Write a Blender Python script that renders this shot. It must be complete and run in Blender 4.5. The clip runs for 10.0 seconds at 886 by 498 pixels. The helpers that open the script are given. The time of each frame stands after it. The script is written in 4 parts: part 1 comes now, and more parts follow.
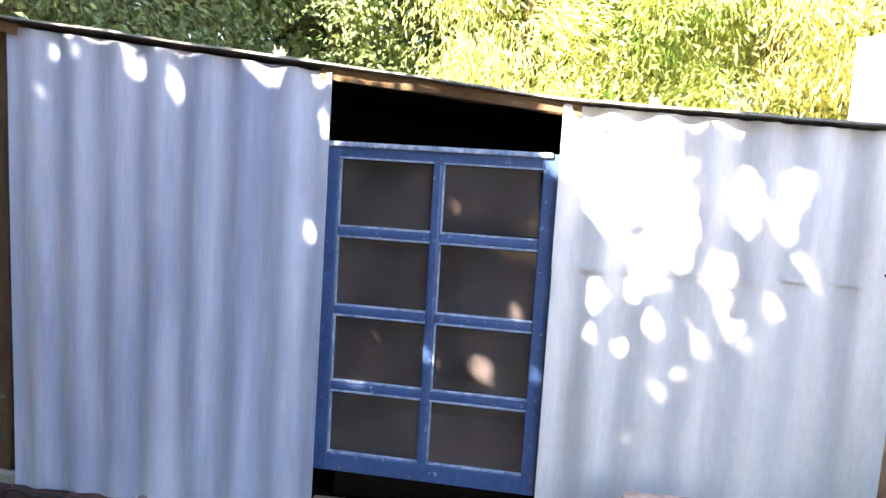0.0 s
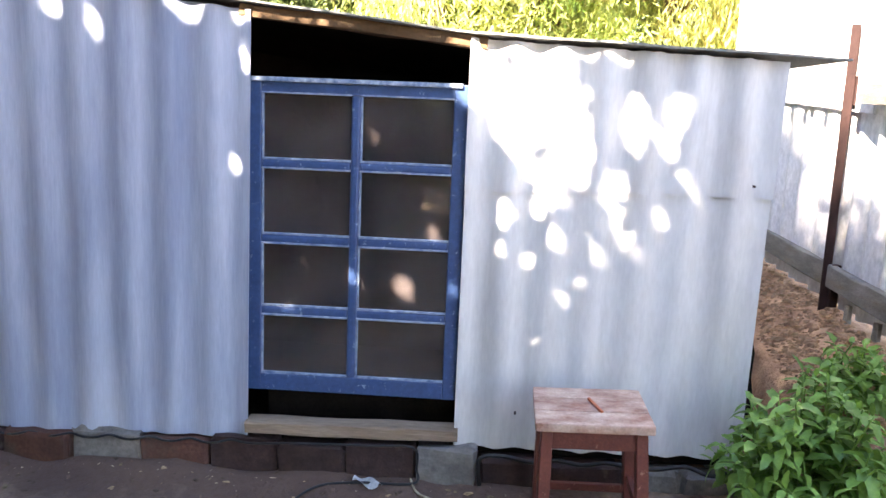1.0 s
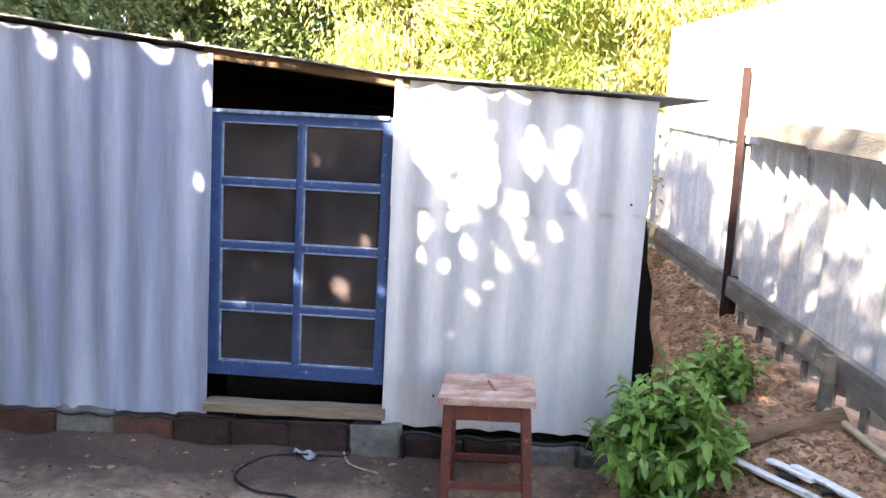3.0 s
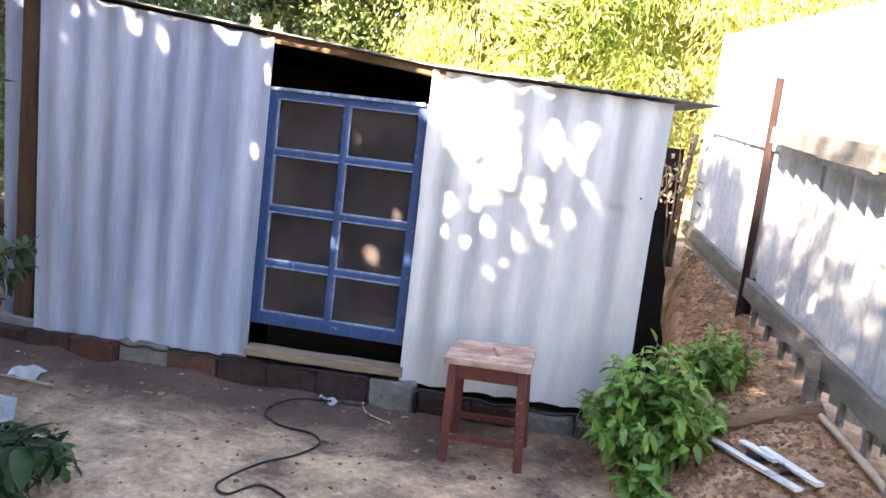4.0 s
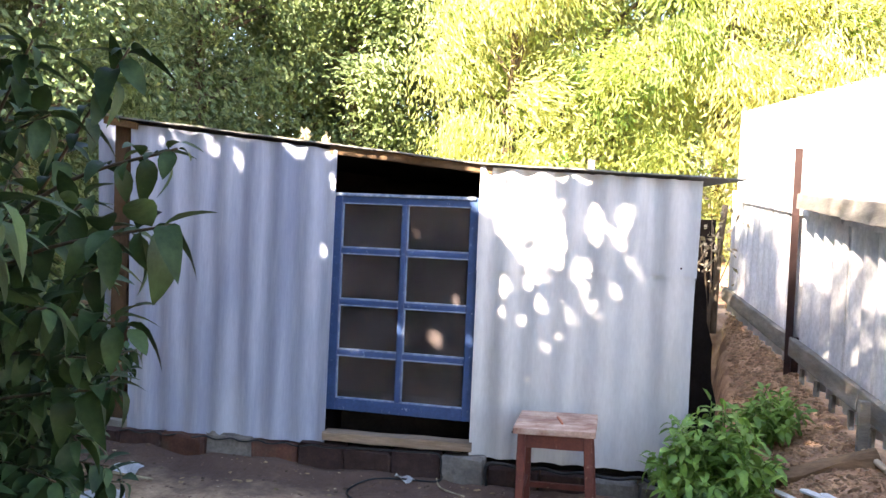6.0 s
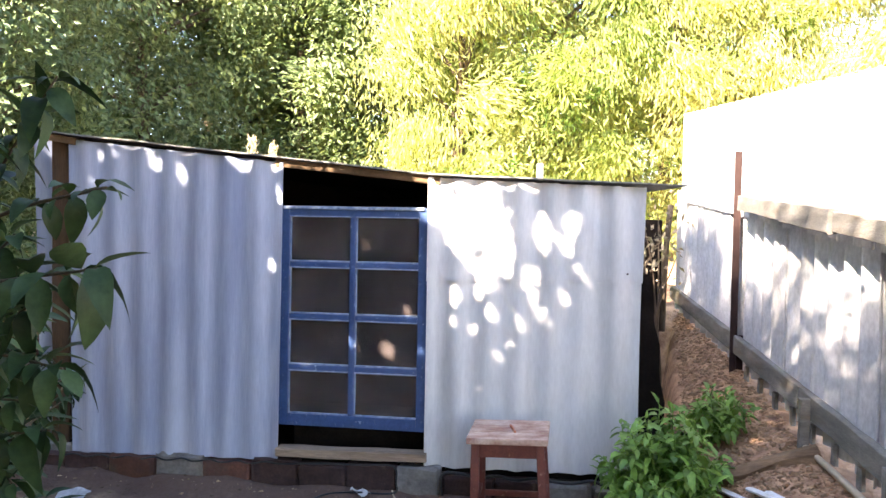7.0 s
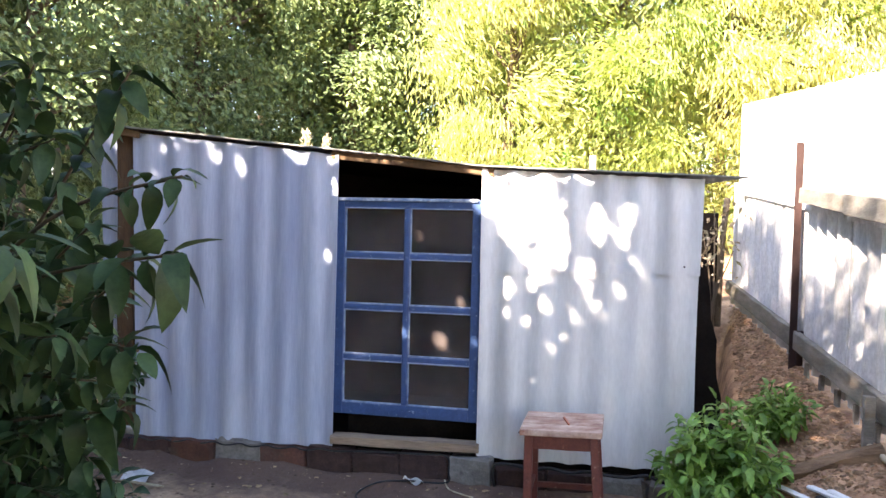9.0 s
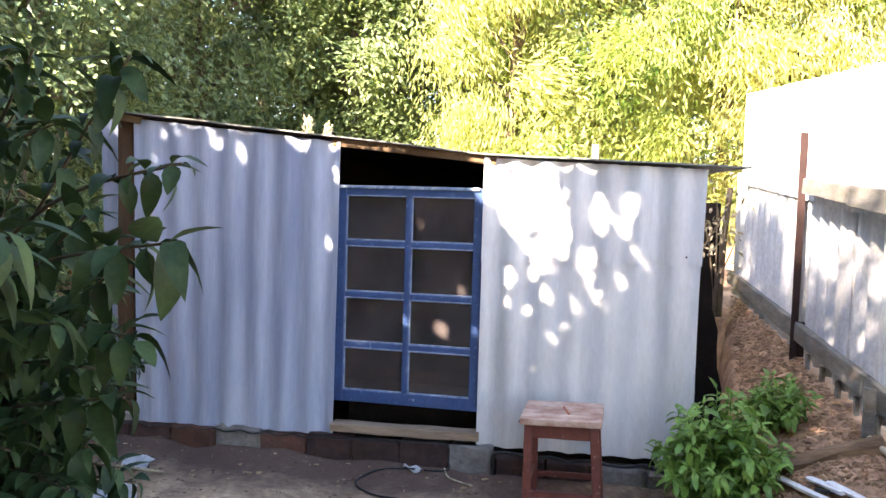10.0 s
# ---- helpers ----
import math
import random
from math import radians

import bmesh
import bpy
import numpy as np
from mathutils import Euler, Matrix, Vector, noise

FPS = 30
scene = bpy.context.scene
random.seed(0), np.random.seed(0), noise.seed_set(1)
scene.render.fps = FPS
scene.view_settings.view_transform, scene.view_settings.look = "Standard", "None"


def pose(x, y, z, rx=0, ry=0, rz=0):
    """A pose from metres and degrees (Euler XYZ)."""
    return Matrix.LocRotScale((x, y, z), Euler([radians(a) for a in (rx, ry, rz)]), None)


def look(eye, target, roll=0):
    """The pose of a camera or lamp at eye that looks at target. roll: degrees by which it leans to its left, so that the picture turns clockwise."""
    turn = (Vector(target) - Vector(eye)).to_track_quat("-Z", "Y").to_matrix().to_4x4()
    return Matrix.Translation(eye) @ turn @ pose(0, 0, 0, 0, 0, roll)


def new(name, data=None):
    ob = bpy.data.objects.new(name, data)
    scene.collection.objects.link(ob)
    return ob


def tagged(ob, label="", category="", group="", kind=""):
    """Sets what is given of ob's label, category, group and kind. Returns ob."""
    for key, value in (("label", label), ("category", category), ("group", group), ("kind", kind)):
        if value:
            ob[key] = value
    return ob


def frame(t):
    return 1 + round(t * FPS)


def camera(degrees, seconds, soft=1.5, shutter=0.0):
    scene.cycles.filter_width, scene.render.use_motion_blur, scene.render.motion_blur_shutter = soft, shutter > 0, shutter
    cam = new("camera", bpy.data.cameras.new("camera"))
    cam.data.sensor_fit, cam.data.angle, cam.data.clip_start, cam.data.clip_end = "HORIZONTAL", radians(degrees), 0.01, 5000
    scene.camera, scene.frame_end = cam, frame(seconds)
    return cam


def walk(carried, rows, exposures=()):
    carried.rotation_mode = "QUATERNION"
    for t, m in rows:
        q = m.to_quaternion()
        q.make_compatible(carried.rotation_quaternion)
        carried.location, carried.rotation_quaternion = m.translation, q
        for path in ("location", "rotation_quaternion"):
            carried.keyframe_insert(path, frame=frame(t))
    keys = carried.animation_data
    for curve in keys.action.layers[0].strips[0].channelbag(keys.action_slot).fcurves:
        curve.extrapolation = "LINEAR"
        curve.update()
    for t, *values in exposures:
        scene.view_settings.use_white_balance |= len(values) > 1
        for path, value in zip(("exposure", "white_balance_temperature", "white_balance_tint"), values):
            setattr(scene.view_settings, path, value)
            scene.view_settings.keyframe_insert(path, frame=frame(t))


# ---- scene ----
cam = camera(61.8, 10.0)
PATH = [
    (0, (0.414, -2.378, 1.423), (0.096, -0.415, 1.211), 3.5),
    (0.5, (0.442, -2.497, 1.345), (0.308, -0.51, 1.152), 2.4),
    (1, (0.448, -2.58, 1.325), (0.348, -0.607, 1.019), 2.4),
    (1.5, (0.559, -2.758, 1.339), (0.32, -0.784, 1.122), 2.8),
    (2, (0.662, -2.913, 1.364), (0.325, -0.945, 1.255), 1.5),
    (2.5, (0.738, -2.965, 1.324), (0.454, -0.989, 1.207), 1.8),
    (2.7, (0.73, -2.981, 1.349), (0.627, -0.995, 1.136), 2.9),
    (3.8, (0.971, -3.277, 1.301), (0.793, -1.303, 1.032), 5.3),
    (4, (0.999, -3.325, 1.32), (0.713, -1.365, 1.045), 6.8),
    (4.5, (0.958, -3.452, 1.34), (0.561, -1.503, 1.133), 2.3),
    (5, (0.944, -3.554, 1.353), (0.604, -1.584, 1.288), 1.3),
    (5.5, (0.931, -3.598, 1.348), (0.548, -1.635, 1.329), 2.5),
    (5.7, (0.933, -3.652, 1.311), (0.528, -1.693, 1.281), 2.8),
    (6.8, (0.961, -3.624, 1.379), (0.656, -1.649, 1.31), 1.0),
    (7, (0.965, -3.639, 1.385), (0.688, -1.659, 1.335), 1.1),
    (7.5, (0.948, -3.654, 1.414), (0.573, -1.69, 1.449), 0.6),
    (8, (0.941, -3.654, 1.382), (0.542, -1.694, 1.35), 0.5),
    (8.5, (0.942, -3.662, 1.379), (0.509, -1.711, 1.324), 0.9),
    (9, (0.936, -3.657, 1.375), (0.534, -1.699, 1.305), 1.3),
    (9.5, (0.937, -3.649, 1.378), (0.549, -1.69, 1.289), 1.7),
    (10, (0.935, -3.646, 1.378), (0.53, -1.69, 1.275), 1.7),
]
walk(cam, [(t, look(eye, target, roll)) for t, eye, target, roll in PATH], [(0.0, 3.78, 7000, 19), (0.6, 3.72, 7100, 20), (1.2, 3.70, 7200, 20), (2.0, 3.66, 7300, 21), (4.0, 3.70, 7350, 21), (6.0, 3.47, 7250, 21), (9.0, 3.45, 7250, 21), (10.0, 3.45, 7250, 21)])

# ---- world, sun, exposure ----
SUN_DIR = Vector((-0.42, -0.66, 0.62)).normalized()      # towards the sun
world = bpy.data.worlds.new("sky")
scene.world = world
world.use_nodes = True
wn = world.node_tree.nodes
sky = wn.new("ShaderNodeTexSky")
sky.sky_type, sky.sun_disc = "NISHITA", False
sky.sun_elevation = math.asin(SUN_DIR.z)
sky.sun_rotation = math.atan2(SUN_DIR.x, SUN_DIR.y)
sky.air_density, sky.dust_density, sky.ozone_density = 1.0, 0.3, 2.0
world.node_tree.links.new(sky.outputs[0], wn["Background"].inputs[0])
wn["Background"].inputs[1].default_value = 0.10
sun = new("sun", bpy.data.lights.new("sun", "SUN"))
sun.data.energy, sun.data.angle, sun.data.color = 5.0, radians(0.53), (1.0, 0.93, 0.80)
sun.matrix_world = look(SUN_DIR * 30, (0, 0, 0))


# ---- helpers of this scene ----
def inverse_of(parent):
    return parent.matrix_basis.inverted() if parent.parent is None else Matrix.Identity(4)


def mesh_of(name, bm, material, smooth=False):
    me = bpy.data.meshes.new(name)
    bmesh.ops.recalc_face_normals(bm, faces=bm.faces)
    bm.to_mesh(me)
    bm.free()
    me.materials.append(material)
    if smooth:
        me.polygons.foreach_set("use_smooth", [True] * len(me.polygons))
    return me


def part(name, bm, material, parent, label="", smooth=False):
    """One mesh part in world coordinates under a thing or a part."""
    ob = new(name, mesh_of(name, bm, material, smooth) if isinstance(bm, bmesh.types.BMesh) else bm)
    ob.parent, ob.matrix_parent_inverse = parent, inverse_of(parent)
    return tagged(ob, label)


def thing(name, at, label, category, group="", kind=""):
    e = new(name)
    e.empty_display_size = 0.1
    e.location = at
    e.matrix_basis = Matrix.Translation(at)
    return tagged(e, label, category, group, kind)


def lone(name, bm, material, label, category, kind="", group="", smooth=False):
    ob = new(name, mesh_of(name, bm, material, smooth) if isinstance(bm, bmesh.types.BMesh) else bm)
    return tagged(ob, label, category, group, kind)


def quads(name, verts, faces, material, smooth=False):
    """A mesh from numpy arrays of corners and four-cornered faces."""
    me = bpy.data.meshes.new(name)
    n, m = len(verts), len(faces)
    me.vertices.add(n)
    me.vertices.foreach_set("co", np.asarray(verts, dtype=np.float32).ravel())
    me.loops.add(m * 4)
    me.loops.foreach_set("vertex_index", np.asarray(faces, dtype=np.int32).ravel())
    me.polygons.add(m)
    me.polygons.foreach_set("loop_start", np.arange(0, m * 4, 4, dtype=np.int32))
    me.polygons.foreach_set("use_smooth", np.full(m, smooth))
    me.update(calc_edges=True)
    me.validate()
    me.materials.append(material)
    return me


def box(bm, x0, x1, y0, y1, z0, z1, bevel=0.0, m=None):
    got = bmesh.ops.create_cube(bm, size=1.0)["verts"]
    t = Matrix.Translation(((x0 + x1) / 2, (y0 + y1) / 2, (z0 + z1) / 2)) @ Matrix.Diagonal((x1 - x0, y1 - y0, z1 - z0, 1))
    bmesh.ops.transform(bm, matrix=(m @ t) if m else t, verts=got)
    if bevel:
        edges = list({e for v in got for e in v.link_edges})
        bmesh.ops.bevel(bm, geom=edges, offset=bevel, segments=2, affect="EDGES", profile=0.6)
    return bm


def beam(a, b, w, h, bevel=0.004, rough=0.003, seed=0, up=(0, 0, 1)):
    """A sawn timber from a to b, w across and h along up, cut in steps so that its edges wander a little."""
    rng = random.Random(seed)
    a, b, up = Vector(a), Vector(b), Vector(up)
    d = (b - a).normalized()
    side = d.cross(up).normalized()
    upv = side.cross(d).normalized()
    bm = bmesh.new()
    n = max(3, int((b - a).length / 0.12))
    c = bevel
    shape = [(-w / 2 + c, -h / 2), (w / 2 - c, -h / 2), (w / 2, -h / 2 + c), (w / 2, h / 2 - c), (w / 2 - c, h / 2), (-w / 2 + c, h / 2), (-w / 2, h / 2 - c), (-w / 2, -h / 2 + c)]
    rings = []
    for i in range(n + 1):
        p = a.lerp(b, i / n)
        rings.append([bm.verts.new(p + side * (s + rng.uniform(-rough, rough)) + upv * (u + rng.uniform(-rough, rough))) for s, u in shape])
    for r, q in zip(rings, rings[1:]):
        for k in range(8):
            bm.faces.new((r[k], r[(k + 1) % 8], q[(k + 1) % 8], q[k]))
    bm.faces.new(rings[0][::-1])
    bm.faces.new(rings[-1])
    return bm


def tube(bm, pts, radii, seg=7):
    pts = [Vector(p) for p in pts]
    rings = []
    for i, p in enumerate(pts):
        d = (pts[min(i + 1, len(pts) - 1)] - pts[max(i - 1, 0)]).normalized()
        s = d.orthogonal().normalized() if i == 0 else (s - d * s.dot(d)).normalized()
        t = d.cross(s)
        r = radii[i] if hasattr(radii, "__len__") else radii
        rings.append([bm.verts.new(p + (s * math.cos(a) + t * math.sin(a)) * r) for a in (2 * math.pi * k / seg for k in range(seg))])
    for r, q in zip(rings, rings[1:]):
        for k in range(seg):
            bm.faces.new((r[k], r[(k + 1) % seg], q[(k + 1) % seg], q[k]))
    bm.faces.new(rings[0][::-1])
    bm.faces.new(rings[-1])
    return bm


def curve(points, n=8):
    """A smooth line through a few points."""
    p = [Vector(points[0])] + [Vector(q) for q in points] + [Vector(points[-1])]
    out = []
    for i in range(1, len(p) - 2):
        for k in range(n):
            t = k / n
            out.append(0.5 * (2 * p[i] + (p[i + 1] - p[i - 1]) * t + (2 * p[i - 1] - 5 * p[i] + 4 * p[i + 1] - p[i + 2]) * t * t
                              + (3 * p[i] - p[i - 1] - 3 * p[i + 1] + p[i + 2]) * t ** 3))
    return out + [p[-2]]


# ---- materials ----
def surface(name, c1, c2, scale=6.0, rough=0.75, bump=0.25, fine=90.0, stretch=(1, 1, 1), stain=None, stain_scale=1.5, stain_lo=0.5, stain_hi=0.7,
            metallic=0.0, rand=0.0, island=False, through_light=0.0, spec=0.3, bump_dist=0.01, stain_stretch=None, grainy=0.2):
    m = bpy.data.materials.new(name)
    m.use_nodes = True
    nt = m.node_tree
    N, L = nt.nodes, nt.links.new
    bsdf = N["Principled BSDF"]
    co = N.new("ShaderNodeTexCoord")
    mp = N.new("ShaderNodeMapping")
    mp.inputs["Scale"].default_value = stretch
    L(co.outputs["Object"], mp.inputs[0])

    def noise_at(s, detail=6.0, vec=mp):
        n = N.new("ShaderNodeTexNoise")
        n.inputs["Scale"].default_value, n.inputs["Detail"].default_value, n.inputs["Roughness"].default_value = s, detail, 0.62
        L(vec.outputs[0], n.inputs["Vector"])
        return n

    def ramp(fac, lo, hi, a, b):
        r = N.new("ShaderNodeValToRGB")
        r.color_ramp.elements[0].position, r.color_ramp.elements[1].position = lo, hi
        r.color_ramp.elements[0].color, r.color_ramp.elements[1].color = a, b
        L(fac, r.inputs[0])
        return r
    base = ramp(noise_at(scale).outputs[0], 0.32, 0.68, (*c1, 1), (*c2, 1)).outputs[0]

    def mix(kind, fac, a, b):
        x = N.new("ShaderNodeMix")
        x.data_type, x.blend_type = "RGBA", kind
        if hasattr(fac, "is_linked"):
            L(fac, x.inputs[0])
        else:
            x.inputs[0].default_value = fac
        L(a, x.inputs[6])
        if hasattr(b, "is_linked"):
            L(b, x.inputs[7])
        else:
            x.inputs[7].default_value = (*b, 1)
        return x.outputs[2]
    if stain:
        vec = mp
        if stain_stretch:
            vec = N.new("ShaderNodeMapping")
            vec.inputs["Scale"].default_value = stain_stretch
            L(co.outputs["Object"], vec.inputs[0])
        f = ramp(noise_at(stain_scale, 7.0, vec).outputs[0], stain_lo, stain_hi, (0, 0, 0, 1), (1, 1, 1, 1)).outputs[0]
        base = mix("MIX", f, base, stain)
    grain = ramp(noise_at(fine, 3.0).outputs[0], 0.3, 0.7, (1 - grainy, 1 - grainy, 1 - grainy, 1), (1 + grainy * 0.6, 1 + grainy * 0.6, 1 + grainy * 0.6, 1)).outputs[0]
    base = mix("MULTIPLY", 1.0, base, grain)
    if rand:
        if island:
            src = N.new("ShaderNodeNewGeometry").outputs["Random Per Island"]
        else:
            src = N.new("ShaderNodeObjectInfo").outputs["Random"]
        v = ramp(src, 0.0, 1.0, (1 - rand, 1 - rand * 0.9, 1 - rand * 1.1, 1), (1 + rand, 1 + rand * 0.9, 1 + rand * 0.7, 1)).outputs[0]
        base = mix("MULTIPLY", 1.0, base, v)
    L(base, bsdf.inputs["Base Color"])
    bsdf.inputs["Roughness"].default_value, bsdf.inputs["Metallic"].default_value = rough, metallic
    bsdf.inputs["Specular IOR Level"].default_value = spec
    if bump:
        b = N.new("ShaderNodeBump")
        b.inputs["Strength"].default_value, b.inputs["Distance"].default_value = bump, bump_dist
        L(noise_at(fine * 0.6, 5.0).outputs[0], b.inputs["Height"])
        L(b.outputs[0], bsdf.inputs["Normal"])
    if through_light:
        tr = N.new("ShaderNodeBsdfTranslucent")
        L(mix("MULTIPLY", 1.0, base, (1.15, 1.12, 0.82)), tr.inputs[0])
        ms = N.new("ShaderNodeMixShader")
        ms.inputs[0].default_value = through_light
        L(bsdf.outputs[0], ms.inputs[1])
        L(tr.outputs[0], ms.inputs[2])
        L(ms.outputs[0], N["Material Output"].inputs[0])
    return m


# left slate: bluish grey, with that side's sky-lit shade put into the colour
SLATE_BLUE = surface("bluish_shaded_slate", (0.305, 0.350, 0.455), (0.430, 0.472, 0.560), 5, 0.5, 0.12, 60, (2.6, 2.6, 0.32), (0.215, 0.255, 0.360), 2.2, 0.42, 0.72,
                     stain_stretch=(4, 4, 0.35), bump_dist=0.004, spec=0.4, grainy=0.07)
SLATE = surface("slate_paint", (0.55, 0.548, 0.538), (0.66, 0.656, 0.642), 5, 0.5, 0.12, 60, (1.5, 1.5, 0.35), (0.43, 0.425, 0.415), 2.2, 0.48, 0.75,
                stain_stretch=(3, 3, 0.35), bump_dist=0.004, spec=0.4, grainy=0.07)
SLATE_OLD = surface("slate_weathered", (0.53, 0.53, 0.54), (0.66, 0.66, 0.66), 6, 0.8, 0.2, 80, (1, 1, 0.4), (0.49, 0.475, 0.455), 2.0, 0.5, 0.8,
                    stain_stretch=(2, 2, 0.3), bump_dist=0.004)
ROOFING = surface("grey_roof_sheet", (0.17, 0.175, 0.16), (0.27, 0.27, 0.25), 6, 0.85, 0.3, 80, stain=(0.10, 0.11, 0.08), stain_scale=3)
BLUE = surface("blue_oil_paint", (0.022, 0.055, 0.150), (0.036, 0.082, 0.205), 7, 0.45, 0.35, 60, (1, 1, 1), (0.26, 0.34, 0.44), 45, 0.62, 0.70, bump_dist=0.003, spec=0.5)
# patchy pale blue that carries the light caught by the window's edges
BEAD_HIGHLIGHT = surface("chipped_pale_highlight", (0.10, 0.16, 0.28), (0.38, 0.44, 0.52), 30, 0.6, 0.3, 60)
TIMBER = surface("raw_timber", (0.10, 0.058, 0.030), (0.20, 0.12, 0.065), 4, 0.8, 0.5, 70, (1, 1, 1), (0.12, 0.075, 0.045), 5, 0.55, 0.75, rand=0.15)
TIMBER_DARK = surface("old_brown_timber", (0.055, 0.032, 0.018), (0.125, 0.075, 0.042), 6, 0.85, 0.6, 60, (2, 2, 0.3), (0.035, 0.024, 0.016), 6, 0.5, 0.7)
TIMBER_GREY = surface("weathered_timber", (0.16, 0.15, 0.137), (0.29, 0.273, 0.25), 5, 0.85, 0.5, 70, (1, 1, 4), (0.20, 0.155, 0.115), 4, 0.52, 0.75, rand=0.12)
TIMBER_SILL = surface("dirty_plank", (0.17, 0.115, 0.078), (0.40, 0.30, 0.215), 5, 0.85, 0.5, 70, (0.3, 1, 3), (0.10, 0.075, 0.05), 5, 0.52, 0.75)
TIMBER_LOG = surface("split_log", (0.13, 0.075, 0.04), (0.27, 0.17, 0.10), 5, 0.85, 0.6, 60, (0.3, 2, 2), (0.09, 0.055, 0.035), 6, 0.5, 0.7)
RUST = surface("rusty_steel", (0.022, 0.011, 0.010), (0.042, 0.018, 0.015), 18, 0.75, 0.4, 120, stain=(0.033, 0.016, 0.014), stain_scale=9)
STOOL_RED = surface("brown_red_paint", (0.10, 0.024, 0.018), (0.155, 0.040, 0.028), 12, 0.5, 0.3, 110, stain=(0.36, 0.22, 0.15), stain_scale=22, stain_lo=0.62, stain_hi=0.7, spec=0.45)
STOOL_TOP = surface("peeling_seat_paint", (0.20, 0.090, 0.064), (0.34, 0.170, 0.122), 16, 0.6, 0.5, 120, (1, 1.6, 1), (0.60, 0.46, 0.37), 9, 0.36, 0.70, bump_dist=0.004)
BRICK = surface("fired_brick", (0.085, 0.038, 0.031), (0.14, 0.060, 0.045), 14, 0.9, 0.6, 80, stain=(0.10, 0.065, 0.055), stain_scale=8, rand=0.3)
BRICK_DARK = surface("sooty_brick", (0.036, 0.021, 0.021), (0.068, 0.038, 0.034), 14, 0.9, 0.6, 80, stain=(0.11, 0.08, 0.068), stain_scale=9, stain_lo=0.6, rand=0.2)
CEMENT = surface("grey_cement", (0.12, 0.112, 0.106), (0.25, 0.232, 0.218), 9, 0.95, 0.7, 60, stain=(0.17, 0.14, 0.12), stain_scale=5, rand=0.1)
RUBBER = surface("black_rubber", (0.012, 0.012, 0.013), (0.025, 0.024, 0.024), 30, 0.5, 0.1)
WHITE_PLASTIC = surface("white_plastic", (0.66, 0.68, 0.70), (0.78, 0.79, 0.80), 9, 0.4, 0.1, 60, stain=(0.42, 0.40, 0.36), stain_scale=9, stain_lo=0.62)
BARK = surface("bark", (0.09, 0.065, 0.045), (0.17, 0.13, 0.09), 12, 0.9, 0.8, 50, (1, 1, 0.4), bump_dist=0.02)
TWIG = surface("young_bark", (0.055, 0.042, 0.028), (0.10, 0.078, 0.052), 20, 0.8, 0.3)
CLAY = surface("clods", (0.185, 0.102, 0.063), (0.45, 0.275, 0.172), 20, 0.95, 0.5, 80, rand=0.3, island=True)
LITTER = surface("dry_litter", (0.22, 0.17, 0.12), (0.52, 0.45, 0.34), 30, 0.9, 0.2, 60, rand=0.5, island=True)
# near-black colour put where deep shade fills the shed and its gaps
NEAR_BLACK = surface("near_black", (0.010, 0.008, 0.007), (0.020, 0.015, 0.013), 6, 1.0, 0.4, spec=0.05)
# tree leaf colours, made darker or paler to carry part of their shade or sun
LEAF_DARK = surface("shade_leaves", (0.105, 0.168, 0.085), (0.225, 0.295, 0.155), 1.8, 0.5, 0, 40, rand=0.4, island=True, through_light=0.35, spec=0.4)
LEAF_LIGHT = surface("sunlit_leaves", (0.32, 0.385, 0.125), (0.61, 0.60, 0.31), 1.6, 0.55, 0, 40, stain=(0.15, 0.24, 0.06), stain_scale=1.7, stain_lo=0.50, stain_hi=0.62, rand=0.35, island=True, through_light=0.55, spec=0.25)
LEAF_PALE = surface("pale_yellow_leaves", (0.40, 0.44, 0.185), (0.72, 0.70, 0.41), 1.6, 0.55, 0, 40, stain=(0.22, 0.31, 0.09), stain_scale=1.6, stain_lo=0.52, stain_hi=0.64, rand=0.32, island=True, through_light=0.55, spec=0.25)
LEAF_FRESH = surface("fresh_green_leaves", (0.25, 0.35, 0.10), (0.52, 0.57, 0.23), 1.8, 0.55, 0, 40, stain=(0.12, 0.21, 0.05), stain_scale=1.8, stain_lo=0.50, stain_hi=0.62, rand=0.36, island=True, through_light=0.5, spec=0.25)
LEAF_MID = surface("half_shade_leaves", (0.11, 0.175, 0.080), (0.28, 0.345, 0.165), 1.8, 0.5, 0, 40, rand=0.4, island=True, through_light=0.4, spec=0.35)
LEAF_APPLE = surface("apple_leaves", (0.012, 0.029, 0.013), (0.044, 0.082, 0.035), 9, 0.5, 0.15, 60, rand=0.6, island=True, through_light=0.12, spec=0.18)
LEAF_BUSH = surface("bush_leaves", (0.095, 0.205, 0.044), (0.21, 0.37, 0.085), 9, 0.42, 0.15, 60, rand=0.35, island=True, through_light=0.3, spec=0.4)


